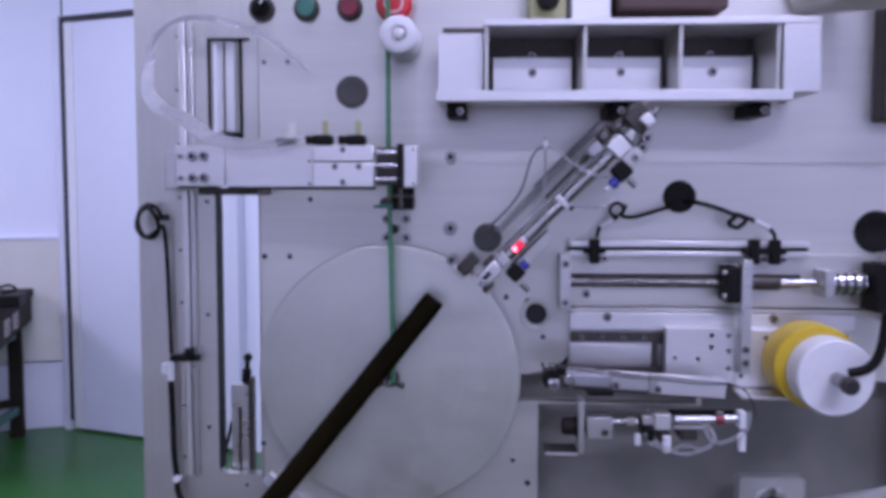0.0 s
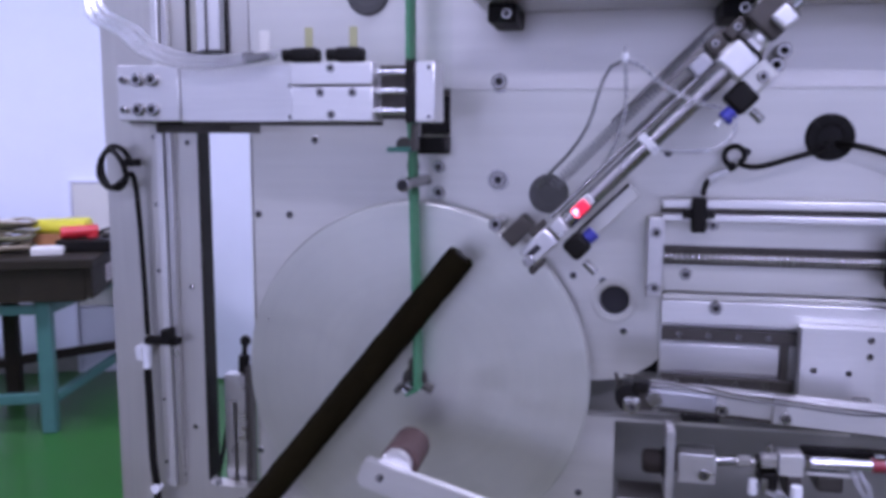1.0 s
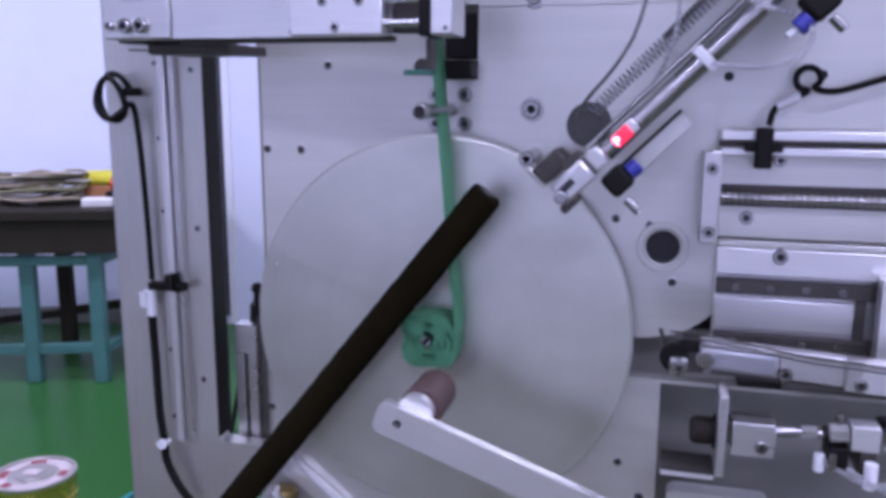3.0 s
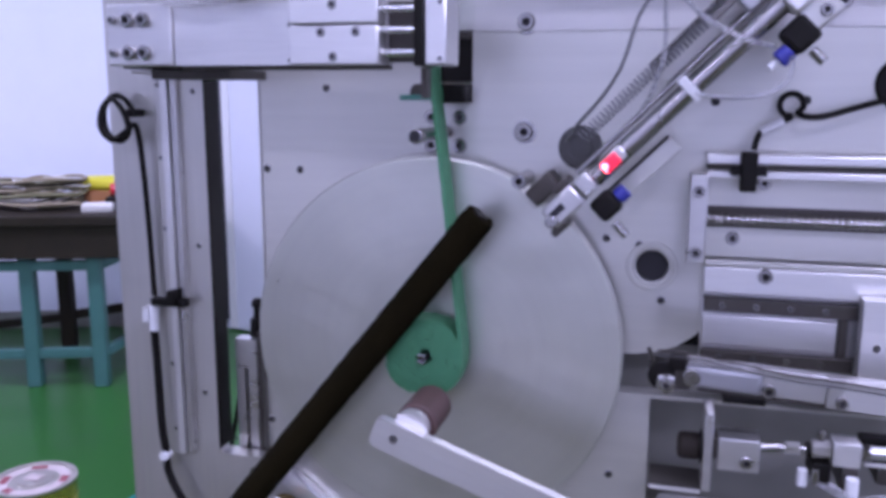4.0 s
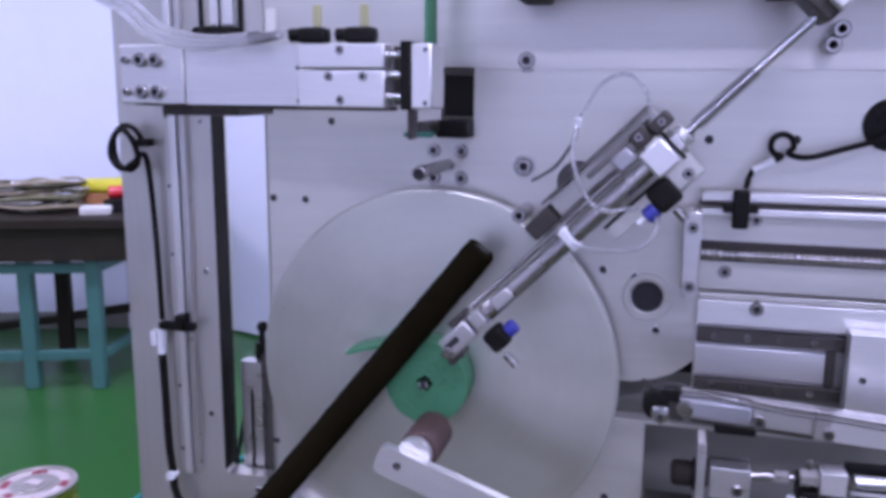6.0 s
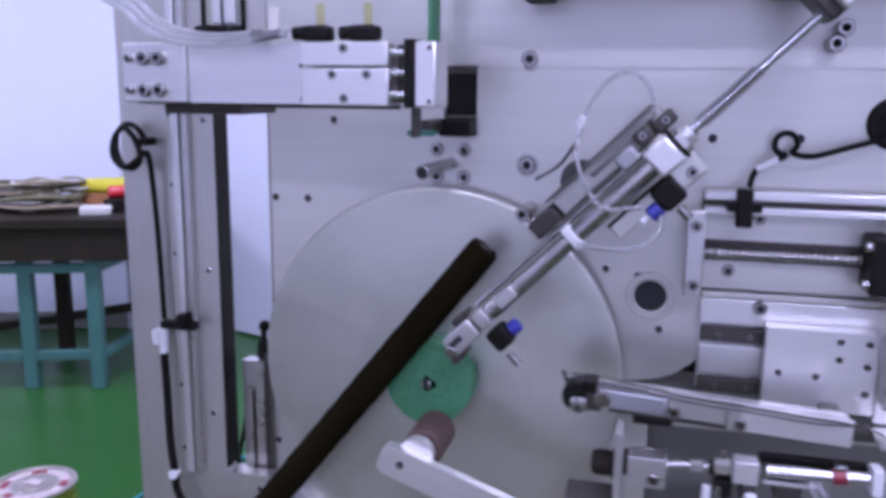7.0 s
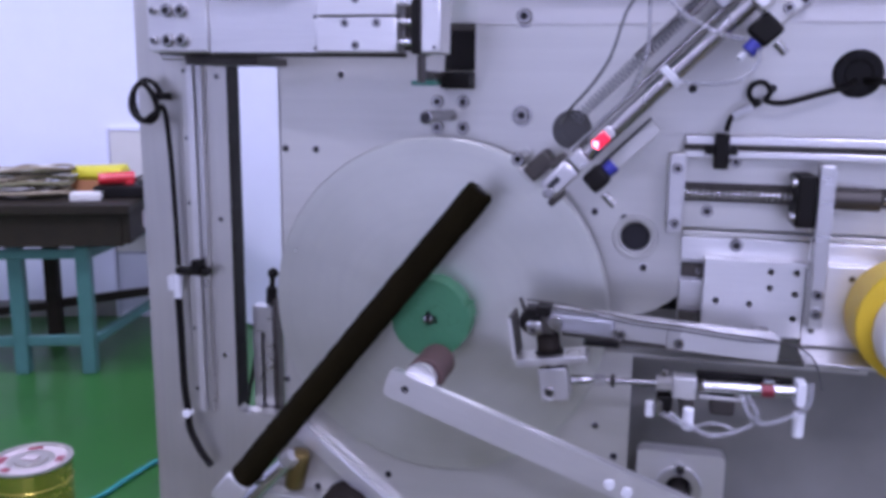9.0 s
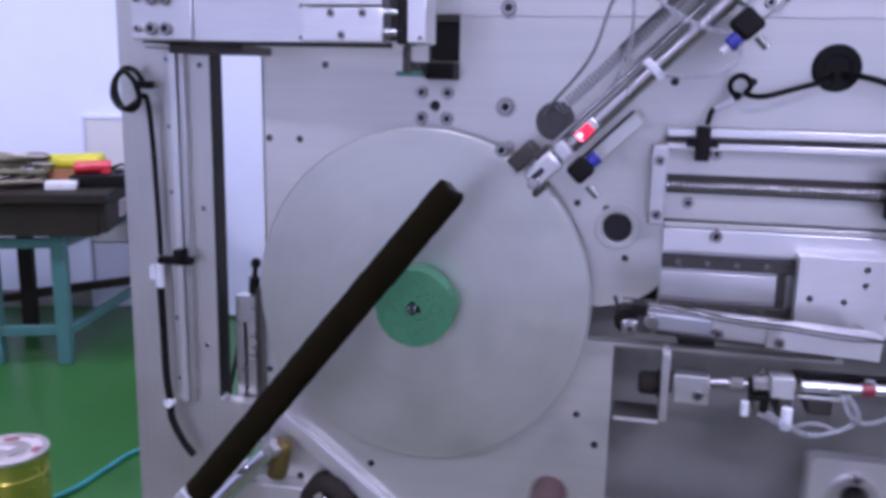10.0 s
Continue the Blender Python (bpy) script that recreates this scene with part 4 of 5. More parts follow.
def build_slanted():
    """In the moving frame x runs up the slope from the tip, z to the upper left."""
    base = slant(0.112, 1.111, SLOPE, -0.11)
    mv = thing("pressing_cylinder", "slanted chrome air cylinder with hoses and a sensor", "air cylinder")
    mv.matrix_world = base
    part("tip_block", box(-0.002, 0.024, -0.011, 0.011, -0.0075, 0.0078, 0.002), ALU, mv, "aluminium tip block")
    part("tip_slot", box(0.001, 0.012, -0.0114, -0.0108, -0.0015, 0.003), BORE, mv)
    part("tip_wing", box(0.012, 0.026, -0.008, 0.009, 0.0082, 0.013, 0.001), GUNMETAL, mv)
    part("tip_foot", box(-0.007, 0.006, -0.009, 0.010, -0.0115, -0.006, 0.0015), GUNMETAL, mv, "dark foot")
    part("tip_roller", ycyl(-0.0005, -0.002, -0.0112, -0.0145, 0.0042, 18, 0.0008), SCREW, mv)
    part("tip_lug", box(0.026, 0.036, -0.011, 0.011, -0.006, 0.007, 0.001), ALU, mv)
    part("barrel", cyl((0.036, 0, 0.0), (0.186, 0, 0.0), 0.0062, 28, 0.001), BARREL, mv, "polished barrel")
    part("side_rod", cyl((0.03, 0.004, 0.0095), (0.19, 0.004, 0.0095), 0.0018, 12), SCREW, mv, "thin guide rod")
    part("head_block", box(0.184, 0.203, -0.011, 0.011, -0.010, 0.010, 0.002), ALU_WHITE, mv)
    part("head_nut", cyl((0.203, 0, 0), (0.210, 0, 0), 0.0095, 6, 0.001), ALU, mv)
    part("head_nut", cyl((0.210, 0, 0), (0.216, 0, 0), 0.007, 20, 0.001), ALU_WHITE, mv)
    part("guide_plate", box(0.186, 0.208, 0.004, 0.012, -0.026, 0.012, 0.002), STEEL, mv)
    # dull block added for the brownish shadow beside the head
    part("head_shade", box(0.168, 0.183, 0.0, 0.012, 0.0085, 0.020, 0.002), COVER, mv, "dull block put in for shade")
    va = part("valve", box(0.170, 0.188, -0.006, 0.008, -0.029, -0.011, 0.003), BLACK, mv, "black flow valve")
    part("valve_knob", cyl((0.1695, 0, -0.023), (0.161, 0, -0.023), 0.0055, 16, 0.001), BLUE, va, "blue release ring")
    part("valve_screw", cyl((0.178, 0, -0.031), (0.178, 0, -0.041), 0.0030, 12), SCREW, va, "nickel screw")
    vb = part("lower_valve", box(0.022, 0.038, -0.006, 0.008, -0.026, -0.010, 0.003), BLACK, mv, "black flow valve")
    part("valve_knob", cyl((0.0385, 0, -0.019), (0.046, 0, -0.019), 0.0052, 16, 0.001), BLUE, vb)
    part("valve_screw", cyl((0.026, 0, -0.030), (0.026, 0, -0.041), 0.0028, 12), SCREW, vb)
    part("sensor_body", box(0.046, 0.062, -0.010, -0.0063, -0.004, 0.005, 0.001), ALU, mv, "grey reed sensor")
    part("hose_clip", box(0.112, 0.118, -0.0085, 0.0085, -0.0085, 0.0085, 0.001), WHITE, mv, "white cable tie")
    part("hose_nipple", cyl((0.161, 0, -0.023), (0.154, -0.002, -0.0225), 0.0022, 12, 0.0005), WHITE, mv, "white hose nipple")
    part("hose", hose([(0.115, -0.009, -0.004), (0.128, -0.012, -0.020), (0.145, -0.012, -0.033), (0.160, -0.008, -0.033), (0.167, -0.004, -0.026)], 0.0013, 8), HOSE, mv)
    part("side_block", box(0.186, 0.199, 0.002, 0.018, 0.012, 0.0235, 0.002), GUNMETAL, mv, "dark steel side block")
    part("side_block", box(0.2005, 0.216, 0.0, 0.016, 0.011, 0.0205, 0.002), GUNMETAL, mv)
    part("side_arm", box(0.150, 0.186, 0.006, 0.016, 0.0195, 0.0235, 0.001), CHANNEL, mv)
    cap_screw(mv, 0.192, 0.0185, 0.002, 0.0028, 0.0014)
    cap_screw(mv, 0.209, 0.0160, 0.0, 0.0028, 0.0014)
    part("clamp_ring", cyl((0.2035, 0, 0), (0.2055, 0, 0), 0.0112, 24), BLACK, mv, "black clamp ring")
    cap_screw(mv, 0.199, -0.020, 0.004, 0.0038, 0.003)
    part("channel_side", box(0.108, 0.208, 0.045, 0.078, 0.0285, 0.0305, 0.0006), CHANNEL, mv)
    part("channel_side", box(0.108, 0.208, 0.045, 0.078, 0.0105, 0.0125, 0.0006), CHANNEL, mv)
    part("channel_floor", box(0.108, 0.208, 0.070, 0.078, 0.0130, 0.0280, 0.0006), STEEL, mv)
    part("channel_stem", box(0.19, 0.205, 0.0185, 0.0445, 0.013, 0.0235, 0.001), GUNMETAL, mv)
    # the bead is the LED; the glowing red box stands in for its halo
    bm = ball((0.0475, -0.0122, 0.0008), 0.0022)
    box(0.0455, 0.0575, -0.0128, -0.0098, -0.0042, 0.0042, 0.0012, bm)
    for f in bm.faces:
        f.material_index = 0 if (f.calc_center_median() - Vector((0.0475, -0.0122, 0.0008))).length < 0.00225 else 1
    led = part("indicator", bm, [LED, HALO], mv, "glowing red indicator")
    # fixed guide bracket and rod
    fx = thing("cylinder_bracket", "slanted steel bracket and guide rod behind the cylinder", "bracket")
    fx.matrix_world = slant(0.112, 1.111, SLOPE)
    part("foot_block", box(-0.020, -0.0165, -0.04, -0.002, 0.012, 0.030, 0.001), STEEL, fx)
    part("foot_lug", box(-0.016, 0.008, -0.05, -0.02, 0.012, 0.026, 0.002), GUNMETAL, fx)
    part("lug_edge", box(-0.010, 0.006, -0.0515, -0.0505, 0.0135, 0.0165), GUNMETAL, fx)
    cap_screw(fx, -0.014, 0.035, -0.002, 0.0055, 0.04)
    part("guide_bar", box(0.03, 0.085, -0.06, -0.05, -0.026, -0.014, 0.001), STEEL, fx)
    part("guide_edge", box(0.03, 0.085, -0.062, -0.0602, -0.0145, -0.0125), BLACK, fx)
    part("guide_mount", box(0.05, 0.07, -0.0498, -0.001, -0.024, -0.016, 0.001), STEEL, fx)
    part("top_mount", box(0.232, 0.256, -0.085, -0.0024, 0.008, 0.020, 0.003), STEEL, fx)
    part("top_plate", box(0.216, 0.240, -0.122, -0.0855, -0.007, 0.018, 0.002), GUNMETAL, fx, "dark upper mount")
    part("top_cap", box(0.224, 0.236, -0.132, -0.1225, -0.0065, 0.0065, 0.002), ALU_WHITE, fx, "white end cap")
    part("piston_rod", cyl((0.10, -0.11, 0.0), (0.248, -0.11, 0.0), 0.0028, 16), CHROME, fx, "polished piston rod")
    cap_screw(fx, 0.236, -0.022, -0.0024, 0.006, 0.02)
    cap_screw(fx, 0.225, -0.026, -0.0024, 0.006, 0.02)
    # coil spring, turn by turn
    sp = thing("coil_spring", "long thin steel coil spring beside the cylinder", "spring")
    sp.matrix_world = slant(0.112, 1.111, SLOPE, -0.085)
    bm = bmesh.new()
    pts = [(0.0, 0.0043 * math.cos(a), 0.0043 * math.sin(a)) for a in (2 * math.pi * i / 14 for i in range(15))]
    pts = [(x + 0.003 * i / 14, y, z) for i, (x, y, z) in enumerate(pts)]
    hose(pts, 0.0005, 6, bm, 2)
    me = bpy.data.meshes.new("turn")
    bm.to_mesh(me)
    bm.free()
    me.materials.append(SPRING)
    turns = []
    for i in range(46):
        o = new("turn", me)
        o.parent = sp
        turns.append(o)
    # thin hoses of short pieces that bend as the cylinder travels: (shape drawn in, shape run out)
    hs = thing("bending_hose", "thin clear air hoses looping beside the slanted cylinder", "hose")
    bends = [
        (SMOKEHOSE, 0.0012, 14, [(0.112, -0.04, 1.156), (0.123, -0.08, 1.169), (0.139, -0.10, 1.186), (0.152, -0.11, 1.206), (0.160, -0.11, 1.233), (0.166, -0.11, 1.245), (0.176, -0.11, 1.250)],
         [(0.092, -0.06, 1.157), (0.096, -0.09, 1.159), (0.111, -0.10, 1.169), (0.121, -0.11, 1.182), (0.125, -0.11, 1.190), (0.126, -0.11, 1.199)]),
        (HOSE, 0.0013, 16, [(0.162, -0.075, 1.177), (0.167, -0.08, 1.184), (0.173, -0.09, 1.199), (0.177, -0.09, 1.217), (0.1765, -0.095, 1.239), (0.1755, -0.10, 1.259)],
         [(0.126, -0.11, 1.199), (0.133, -0.11, 1.212), (0.141, -0.11, 1.224), (0.153, -0.11, 1.230), (0.164, -0.11, 1.226), (0.170, -0.11, 1.215), (0.172, -0.105, 1.199)]),
        (HOSE, 0.0014, 14, [(0.176, -0.112, 1.249), (0.188, -0.125, 1.243), (0.198, -0.13, 1.233), (0.215, -0.132, 1.223), (0.225, -0.13, 1.219), (0.238, -0.116, 1.217)],
         [(0.126, -0.112, 1.199), (0.125, -0.125, 1.183), (0.128, -0.13, 1.168), (0.135, -0.13, 1.154), (0.145, -0.13, 1.145), (0.166, -0.116, 1.1455)])]
    pieces = []
    for mat, r, n, drawn, out in bends:
        a, b = evenly(drawn, n), evenly(out, n)
        length = 1.25 * max((q - p).length for line in (a, b) for p, q in zip(line, line[1:]))
        bm = cyl((0, 0, -length / 2), (0, 0, length / 2), r, 10, 0.0004)
        me = bpy.data.meshes.new("hose_piece")
        bm.to_mesh(me)
        bm.free()
        me.materials.append(mat)
        me.polygons.foreach_set("use_smooth", [True] * len(me.polygons))
        for k in range(n):
            o = new("hose_piece", me)
            o.parent = hs
            pieces.append((o, (a[k], a[k + 1]), (b[k], b[k + 1])))
    tee = part("hose_tee", cyl((0, 0, -0.0035), (0, 0, 0.0035), 0.0023, 14, 0.0006), WHITE, hs, "small white hose joint")
    pieces.append((tee, (Vector((0.1755, -0.11, 1.247)), Vector((0.1755, -0.11, 1.254))), (Vector((0.125, -0.11, 1.196)), Vector((0.127, -0.11, 1.202)))))
    return mv, base, led, turns, pieces


# ---------------------------------------------------------------- linear unit on the right
def build_linear_unit():
    u = thing("linear_actuator", "aluminium linear actuator with lead screw and rails", "linear actuator")
    part("back_plate", box(0.198, 0.565, -0.010, 0.0, 1.0715, 1.132, 0.001), STEEL, u)
    part("end_plate", box(0.198, 0.2105, -0.034, -0.0105, 1.0700, 1.1335, 0.001), ALU, u)
    cap_screw(u, 0.2043, 1.122, -0.034, 0.0042, 0.003)
    cap_screw(u, 0.2043, 1.078, -0.034, 0.0042, 0.003)
    part("end_plate", box(0.552, 0.566, -0.05, -0.0105, 1.06, 1.136, 0.001), ALU, u)
    part("sensor_rail", box(0.209, 0.475, -0.024, -0.0105, 1.1405, 1.1475, 0.0012), ALU_WHITE, u, "bright grooved sensor rail")
    part("sensor_rail", box(0.209, 0.475, -0.024, -0.0105, 1.1300, 1.1360, 0.0012), ALU_WHITE, u)
    part("rail_groove", box(0.209, 0.475, -0.018, -0.0105, 1.1363, 1.1402), GUNMETAL, u)
    for x in (0.2365, 0.412, 0.4345):
        s = part("sensor", box(x - 0.0055, x + 0.0055, -0.036, -0.0245, 1.1225, 1.1500, 0.0015), BLACK, u, "black clip-on sensor")
        part("sensor_clip", box(x - 0.012, x + 0.012, -0.034, -0.0247, 1.1335, 1.1405, 0.001), BLACK, s)
        cap_screw(u, x + 0.012, 1.1275, -0.0105, 0.0042, 0.012)
    # lead screw with its thread
    prof, x = [], 0.2108
    while x < 0.404:
        prof += [(0.0030, x), (0.0040, x + 0.0012), (0.0040, x + 0.0024), (0.0030, x + 0.0036)]
        x += 0.0044
    bm = lathe(prof, 0, 0, 14)
    bmesh.ops.transform(bm, matrix=Matrix.Translation((0, -0.024, 1.1015)) @ Matrix.Rotation(radians(-90), 4, "Z"), verts=bm.verts[:])
    part("lead_screw", bm, SCREW, u, "threaded lead screw")
    part("shaft", cyl((0.404, -0.024, 1.1015), (0.485, -0.024, 1.1015), 0.0042, 18), CHROME, u, "polished shaft")
    # dark strip painted in for the shade around the lead screw
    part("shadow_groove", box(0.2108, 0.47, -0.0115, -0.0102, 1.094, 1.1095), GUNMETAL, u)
    part("screw_bearing", box(0.485, 0.495, -0.045, -0.0105, 1.088, 1.117, 0.001), ALU, u)
    part("coupling", cyl((0.495, -0.026, 1.1015), (0.535, -0.026, 1.1015), 0.0125, 28, 0.0015), CHROME, u, "ribbed shaft coupling")
    for k in range(4):
        part("coupling_ring", cyl((0.500 + 0.009 * k, -0.026, 1.1015), (0.503 + 0.009 * k, -0.026, 1.1015), 0.0133, 28), GUNMETAL, u)
    part("motor_flange", box(0.537, 0.552, -0.05, -0.0105, 1.072, 1.125, 0.002), BLACK, u, "black motor flange")
    cap_screw(u, 0.230, 1.086, -0.010, 0.0048, 0.0035)
    part("edge_strip", box(0.212, 0.565, -0.014, -0.0005, 1.0655, 1.0700, 0.0008), STEEL, u)
    f = thing("slide_guide", "milled aluminium slide base with dark guide rails", "slide")
    part("top_bar", box(0.2115, 0.53, -0.016, -0.0005, 1.0455, 1.0650, 0.001), ALU_WHITE, f)
    cap_screw(f, 0.254, 1.0600, -0.016, 0.0052, 0.003)
    cap_screw(f, 0.44, 1.0600, -0.016, 0.0052, 0.003)
    part("base_plate", box(0.2115, 0.53, -0.005, -0.0005, 0.9905, 1.0450, 0.001), ALU_WHITE, f)
    part("guide_rail", box(0.2125, 0.525, -0.013, -0.0055, 1.0305, 1.0415, 0.001), GUNMETAL, f, "dark guide rail")
    part("guide_rail", box(0.2125, 0.525, -0.013, -0.0055, 0.9915, 1.0015, 0.001), GUNMETAL, f)
    part("centre_bar", box(0.2125, 0.306, -0.010, -0.0055, 1.0045, 1.0275, 0.001), ALU_WHITE, f)
    # solid dark strip in place of the shaded gap before the carriage
    part("end_gap", box(0.3065, 0.3125, -0.012, -0.0055, 1.0018, 1.0302), GUNMETAL, f, "strip darkened for the shade of a gap")
    for k in range(5):
        cap_screw(f, 0.226 + 0.0235 * k, 1.036, -0.013, 0.0026, 0.0008)
        cap_screw(f, 0.226 + 0.0235 * k, 0.9965, -0.013, 0.0026, 0.0008)
    # cable to the sensors through the grommet
    c = thing("sensor_lead", "black sensor lead looping out of a grommet", "cable")
    part("lead", hose([(0.209 + 0.030, -0.03, 1.152), (0.243, -0.024, 1.163), (0.256, -0.02, 1.170), *[(0.2625 + 0.0078 * math.sin(k * 0.7), -0.02 - 0.0005 * k, 1.182 - 0.0078 * math.cos(k * 0.7)) for k in range(0, -9, -1)], (0.28, -0.022, 1.174), (0.305, -0.02, 1.181), (0.325, -0.015, 1.187), (0.333, -0.003, 1.192)], 0.0022, 8), BLACK, c)
    part("sleeve", cyl((0.243, -0.024, 1.1635), (0.2575, -0.021, 1.1705), 0.0032, 10), WHITE, c, "white sleeve")
    part("lead", hose([(0.340, -0.003, 1.192), (0.352, -0.018, 1.1905), (0.375, -0.02, 1.184), (0.392, -0.022, 1.176), (0.385, -0.024, 1.168), (0.395, -0.024, 1.163), (0.404, -0.024, 1.172), (0.392, -0.024, 1.178), (0.41, -0.024, 1.172), (0.43, -0.03, 1.16), (0.4345, -0.03, 1.15)], 0.0024, 8), BLACK, c)
    part("sleeve", cyl((0.413, -0.026, 1.170), (0.428, -0.03, 1.162), 0.0032, 10), WHITE, c)


def build_carriage():
    """Everything that rides on the carriage; three things with one path."""
    c = thing("slide_carriage", "white milled carriage plate with screw nut and upright bar", "carriage")
    part("plate", sheet(rect_loop(0.3170, 0.3925, 0.9905, 1.0505), [circle_loop(x, z, 0.0026, 14) for x, z in ((0.3270, 1.017), (0.3525, 1.016), (0.367, 1.043), (0.367, 1.030), (0.386, 1.043), (0.386, 1.026), (0.386, 1.006))], -0.018, -0.034), ALU_WHITE, c, "", False)
    part("plate_back", box(0.3185, 0.392, -0.0165, -0.0135, 0.992, 1.049), GUNMETAL, c)
    part("bar", box(0.3935, 0.4045, -0.052, -0.0345, 1.004, 1.129, 0.001), ALU, c, "upright bar")
    part("nut_block", box(0.3785, 0.3930, -0.05, -0.012, 1.081, 1.121, 0.002), BLACK, c, "black nut block")
    for z in (1.0885, 1.1145):
        part("bolt", cyl((0.3745, -0.044, z), (0.3845, -0.044, z), 0.004, 14, 0.0008), SCREW, c)
    part("nut_sleeve", cyl((0.405, -0.024, 1.1015), (0.442, -0.024, 1.1015), 0.0085, 24, 0.001), GUNMETAL, c)
    part("right_plate", box(0.3930, 0.462, -0.034, -0.018, 0.985, 1.0505, 0.001), ALU_WHITE, c)
    for x, z in ((0.3990, 1.016), (0.3990, 1.031)):
        cap_screw(c, x, z, -0.052, 0.0042, 0.003)
    for x, z in ((0.426, 1.041), (0.426, 1.024), (0.400, 0.998), (0.3995, 1.0), (0.43, 0.999)):
        cap_screw(c, x, z, -0.034, 0.0026, 0.0008)
    part("shelf", box(0.39, 0.45, -0.075, -0.0345, 0.981, 0.984, 0.0006), ALU, c)
    r = thing("tape_roll", "yellow tape roll on a spindle with white disc flange", "tape roll")
    ax = (0.462, 1.017)
    part("tape", lathe([(0.02, -0.0345), (0.044, -0.0345), (0.045, -0.036), (0.045, -0.074), (0.044, -0.0755), (0.02, -0.0755)], *ax, 64), YELLOW, r, "yellow tape")
    part("flange", lathe([(0.0395, -0.077), (0.0395, -0.108), (0.038, -0.1105), (0.004, -0.1105)], 0.468, 1.013, 64), WHITE, r, "white disc flange")
    part("shaft", ycyl(0.468, 1.013, -0.1105, -0.136, 0.0070, 20, 0.001), SCREW, r, "steel shaft")
    part("knob", ycyl(0.468, 1.013, -0.136, -0.148, 0.0088, 20, 0.0015), GUNMETAL, r)
    part("bore", ycyl(0.468, 1.013, -0.1478, -0.1484, 0.0055, 20), BORE, r)
    part("lever", hose([(0.474, -0.124, 1.022), (0.488, -0.128, 1.026), (0.498, -0.13, 1.036), (0.504, -0.13, 1.056), (0.507, -0.13, 1.085)], 0.0050, 12), BLACK, r, "black clamp lever")
    l = thing("swing_lever", "aluminium lever bar with a small end roller and wires", "lever")
    m = slant(0.186, 1.0045, -3.2, -0.075)
    part("bar", box(0.012, 0.178, -0.004, 0.006, -0.0095, 0.0095, 0.001, m=m), ALU, l)
    part("cover_plate", box(0.108, 0.181, -0.0065, -0.0042, -0.0110, 0.0085, 0.0008, m=m), ALU_WHITE, l)
    part("clamp", box(0.100, 0.110, -0.0085, -0.0042, -0.0105, 0.0105, 0.0008, m=m), ALU, l)
    part("cover", box(0.006, 0.060, -0.012, -0.0045, -0.008, 0.0075, 0.003, m=m), COVER, l, "rounded steel cover")
    part("roller", ycyl(0.1825, 1.0025, -0.068, -0.088, 0.0105, 28, 0.0015), BLACK, l, "dark end roller")
    part("roller_block", box(0.1785, 0.1905, -0.0925, -0.0885, 0.9930, 1.0045, 0.002), ALU, l)
    part("roller_boss", ycyl(0.1845, 0.9985, -0.0925, -0.0950, 0.0062, 6, 0.0006), CHROME, l, "bright hex boss")
    cap_screw(l, 0.1845, 0.9985, -0.095, 0.0040, 0.002)
    cap_screw(l, 0.2945, 0.9935, -0.084, 0.004, 0.003)
    cap_screw(l, 0.2505, 0.9955, -0.079, 0.0046, 0.004)
    part("dark_edge", box(0.02, 0.178, -0.003, 0.005, -0.0125, -0.0098, m=m), GUNMETAL, l)
    for dz in (0.0, 0.0035):
        part("wire", hose([(0.178, -0.086, 1.0165 + dz), (0.21, -0.087, 1.0145 + dz), (0.26, -0.086, 1.0065 + dz), (0.30, -0.0855, 1.0035 + dz), (0.34, -0.084, 0.9995 + dz), (0.375, -0.08, 0.998), (0.392, -0.078, 0.987), (0.399, -0.08, 0.965)], 0.0007, 6), GUNMETAL if dz else GREYRUB, l)
    part("end_clip", box(0.186, 0.197, -0.092, -0.0725, 1.0085, 1.0165, 0.001), BLACK, l, "black end clip")
    part("end_yoke", box(0.190, 0.200, -0.0885, -0.0875, 0.994, 1.0075, 0.0004), GUNMETAL, l)
    part("pivot_washer", ycyl(0.2005, 1.0035, -0.0872, -0.0905, 0.006, 20, 0.0008), SCREW, l)
    part("wire_post", cyl((0.176, -0.08, 1.008), (0.172, -0.08, 1.0195), 0.0015, 8), GUNMETAL, l)
    part("hanger", box(0.352, 0.364, -0.068, -0.0345, 0.986, 0.998, 0.001), GUNMETAL, l)
    part("under_bracket", box(0.222, 0.250, -0.075, -0.03, 0.9825, 0.9875, 0.001), BLACK, l)
    s = thing("small_cylinder", "small chrome air cylinder with clear hoses and fittings", "air cylinder")
    part("body", cyl((0.308, -0.075, 0.9575), (0.389, -0.075, 0.9605), 0.0046, 20, 0.0008), CHROME, s)
    part("head", box(0.2995, 0.3165, -0.083, -0.067, 0.949, 0.9655, 0.001), ALU_WHITE, s)
    part("nut", cyl((0.2870, -0.075, 0.9570), (0.2990, -0.075, 0.9575), 0.0066, 6, 0.0008), ALU, s)
    part("nut", cyl((0.3170, -0.075, 0.9580), (0.3225, -0.075, 0.9582), 0.0062, 6, 0.0008), SCREW, s)
    part("stud", cyl((0.2930, -0.075, 0.9635), (0.2930, -0.075, 0.9700), 0.0024, 12, 0.0005), SCREW, s)
    part("red_band", cyl((0.3645, -0.075, 0.9595), (0.3735, -0.075, 0.96), 0.0056, 20), DARKRED, s, "red sensor band")
    part("band_clip", box(0.3650, 0.3730, -0.079, -0.071, 0.9650, 0.9685, 0.001), CHROME, s)
    part("end_cap", box(0.3885, 0.3955, -0.083, -0.067, 0.951, 0.9695, 0.001), WHITE, s, "white end cap")
    part("backing_bar", box(0.3175, 0.3880, -0.068, -0.060, 0.9600, 0.9665, 0.001), BLACK, s, "black bar behind the barrel")
    part("clamp", box(0.306, 0.316, -0.08, -0.03, 0.931, 0.948, 0.001), GUNMETAL, s)
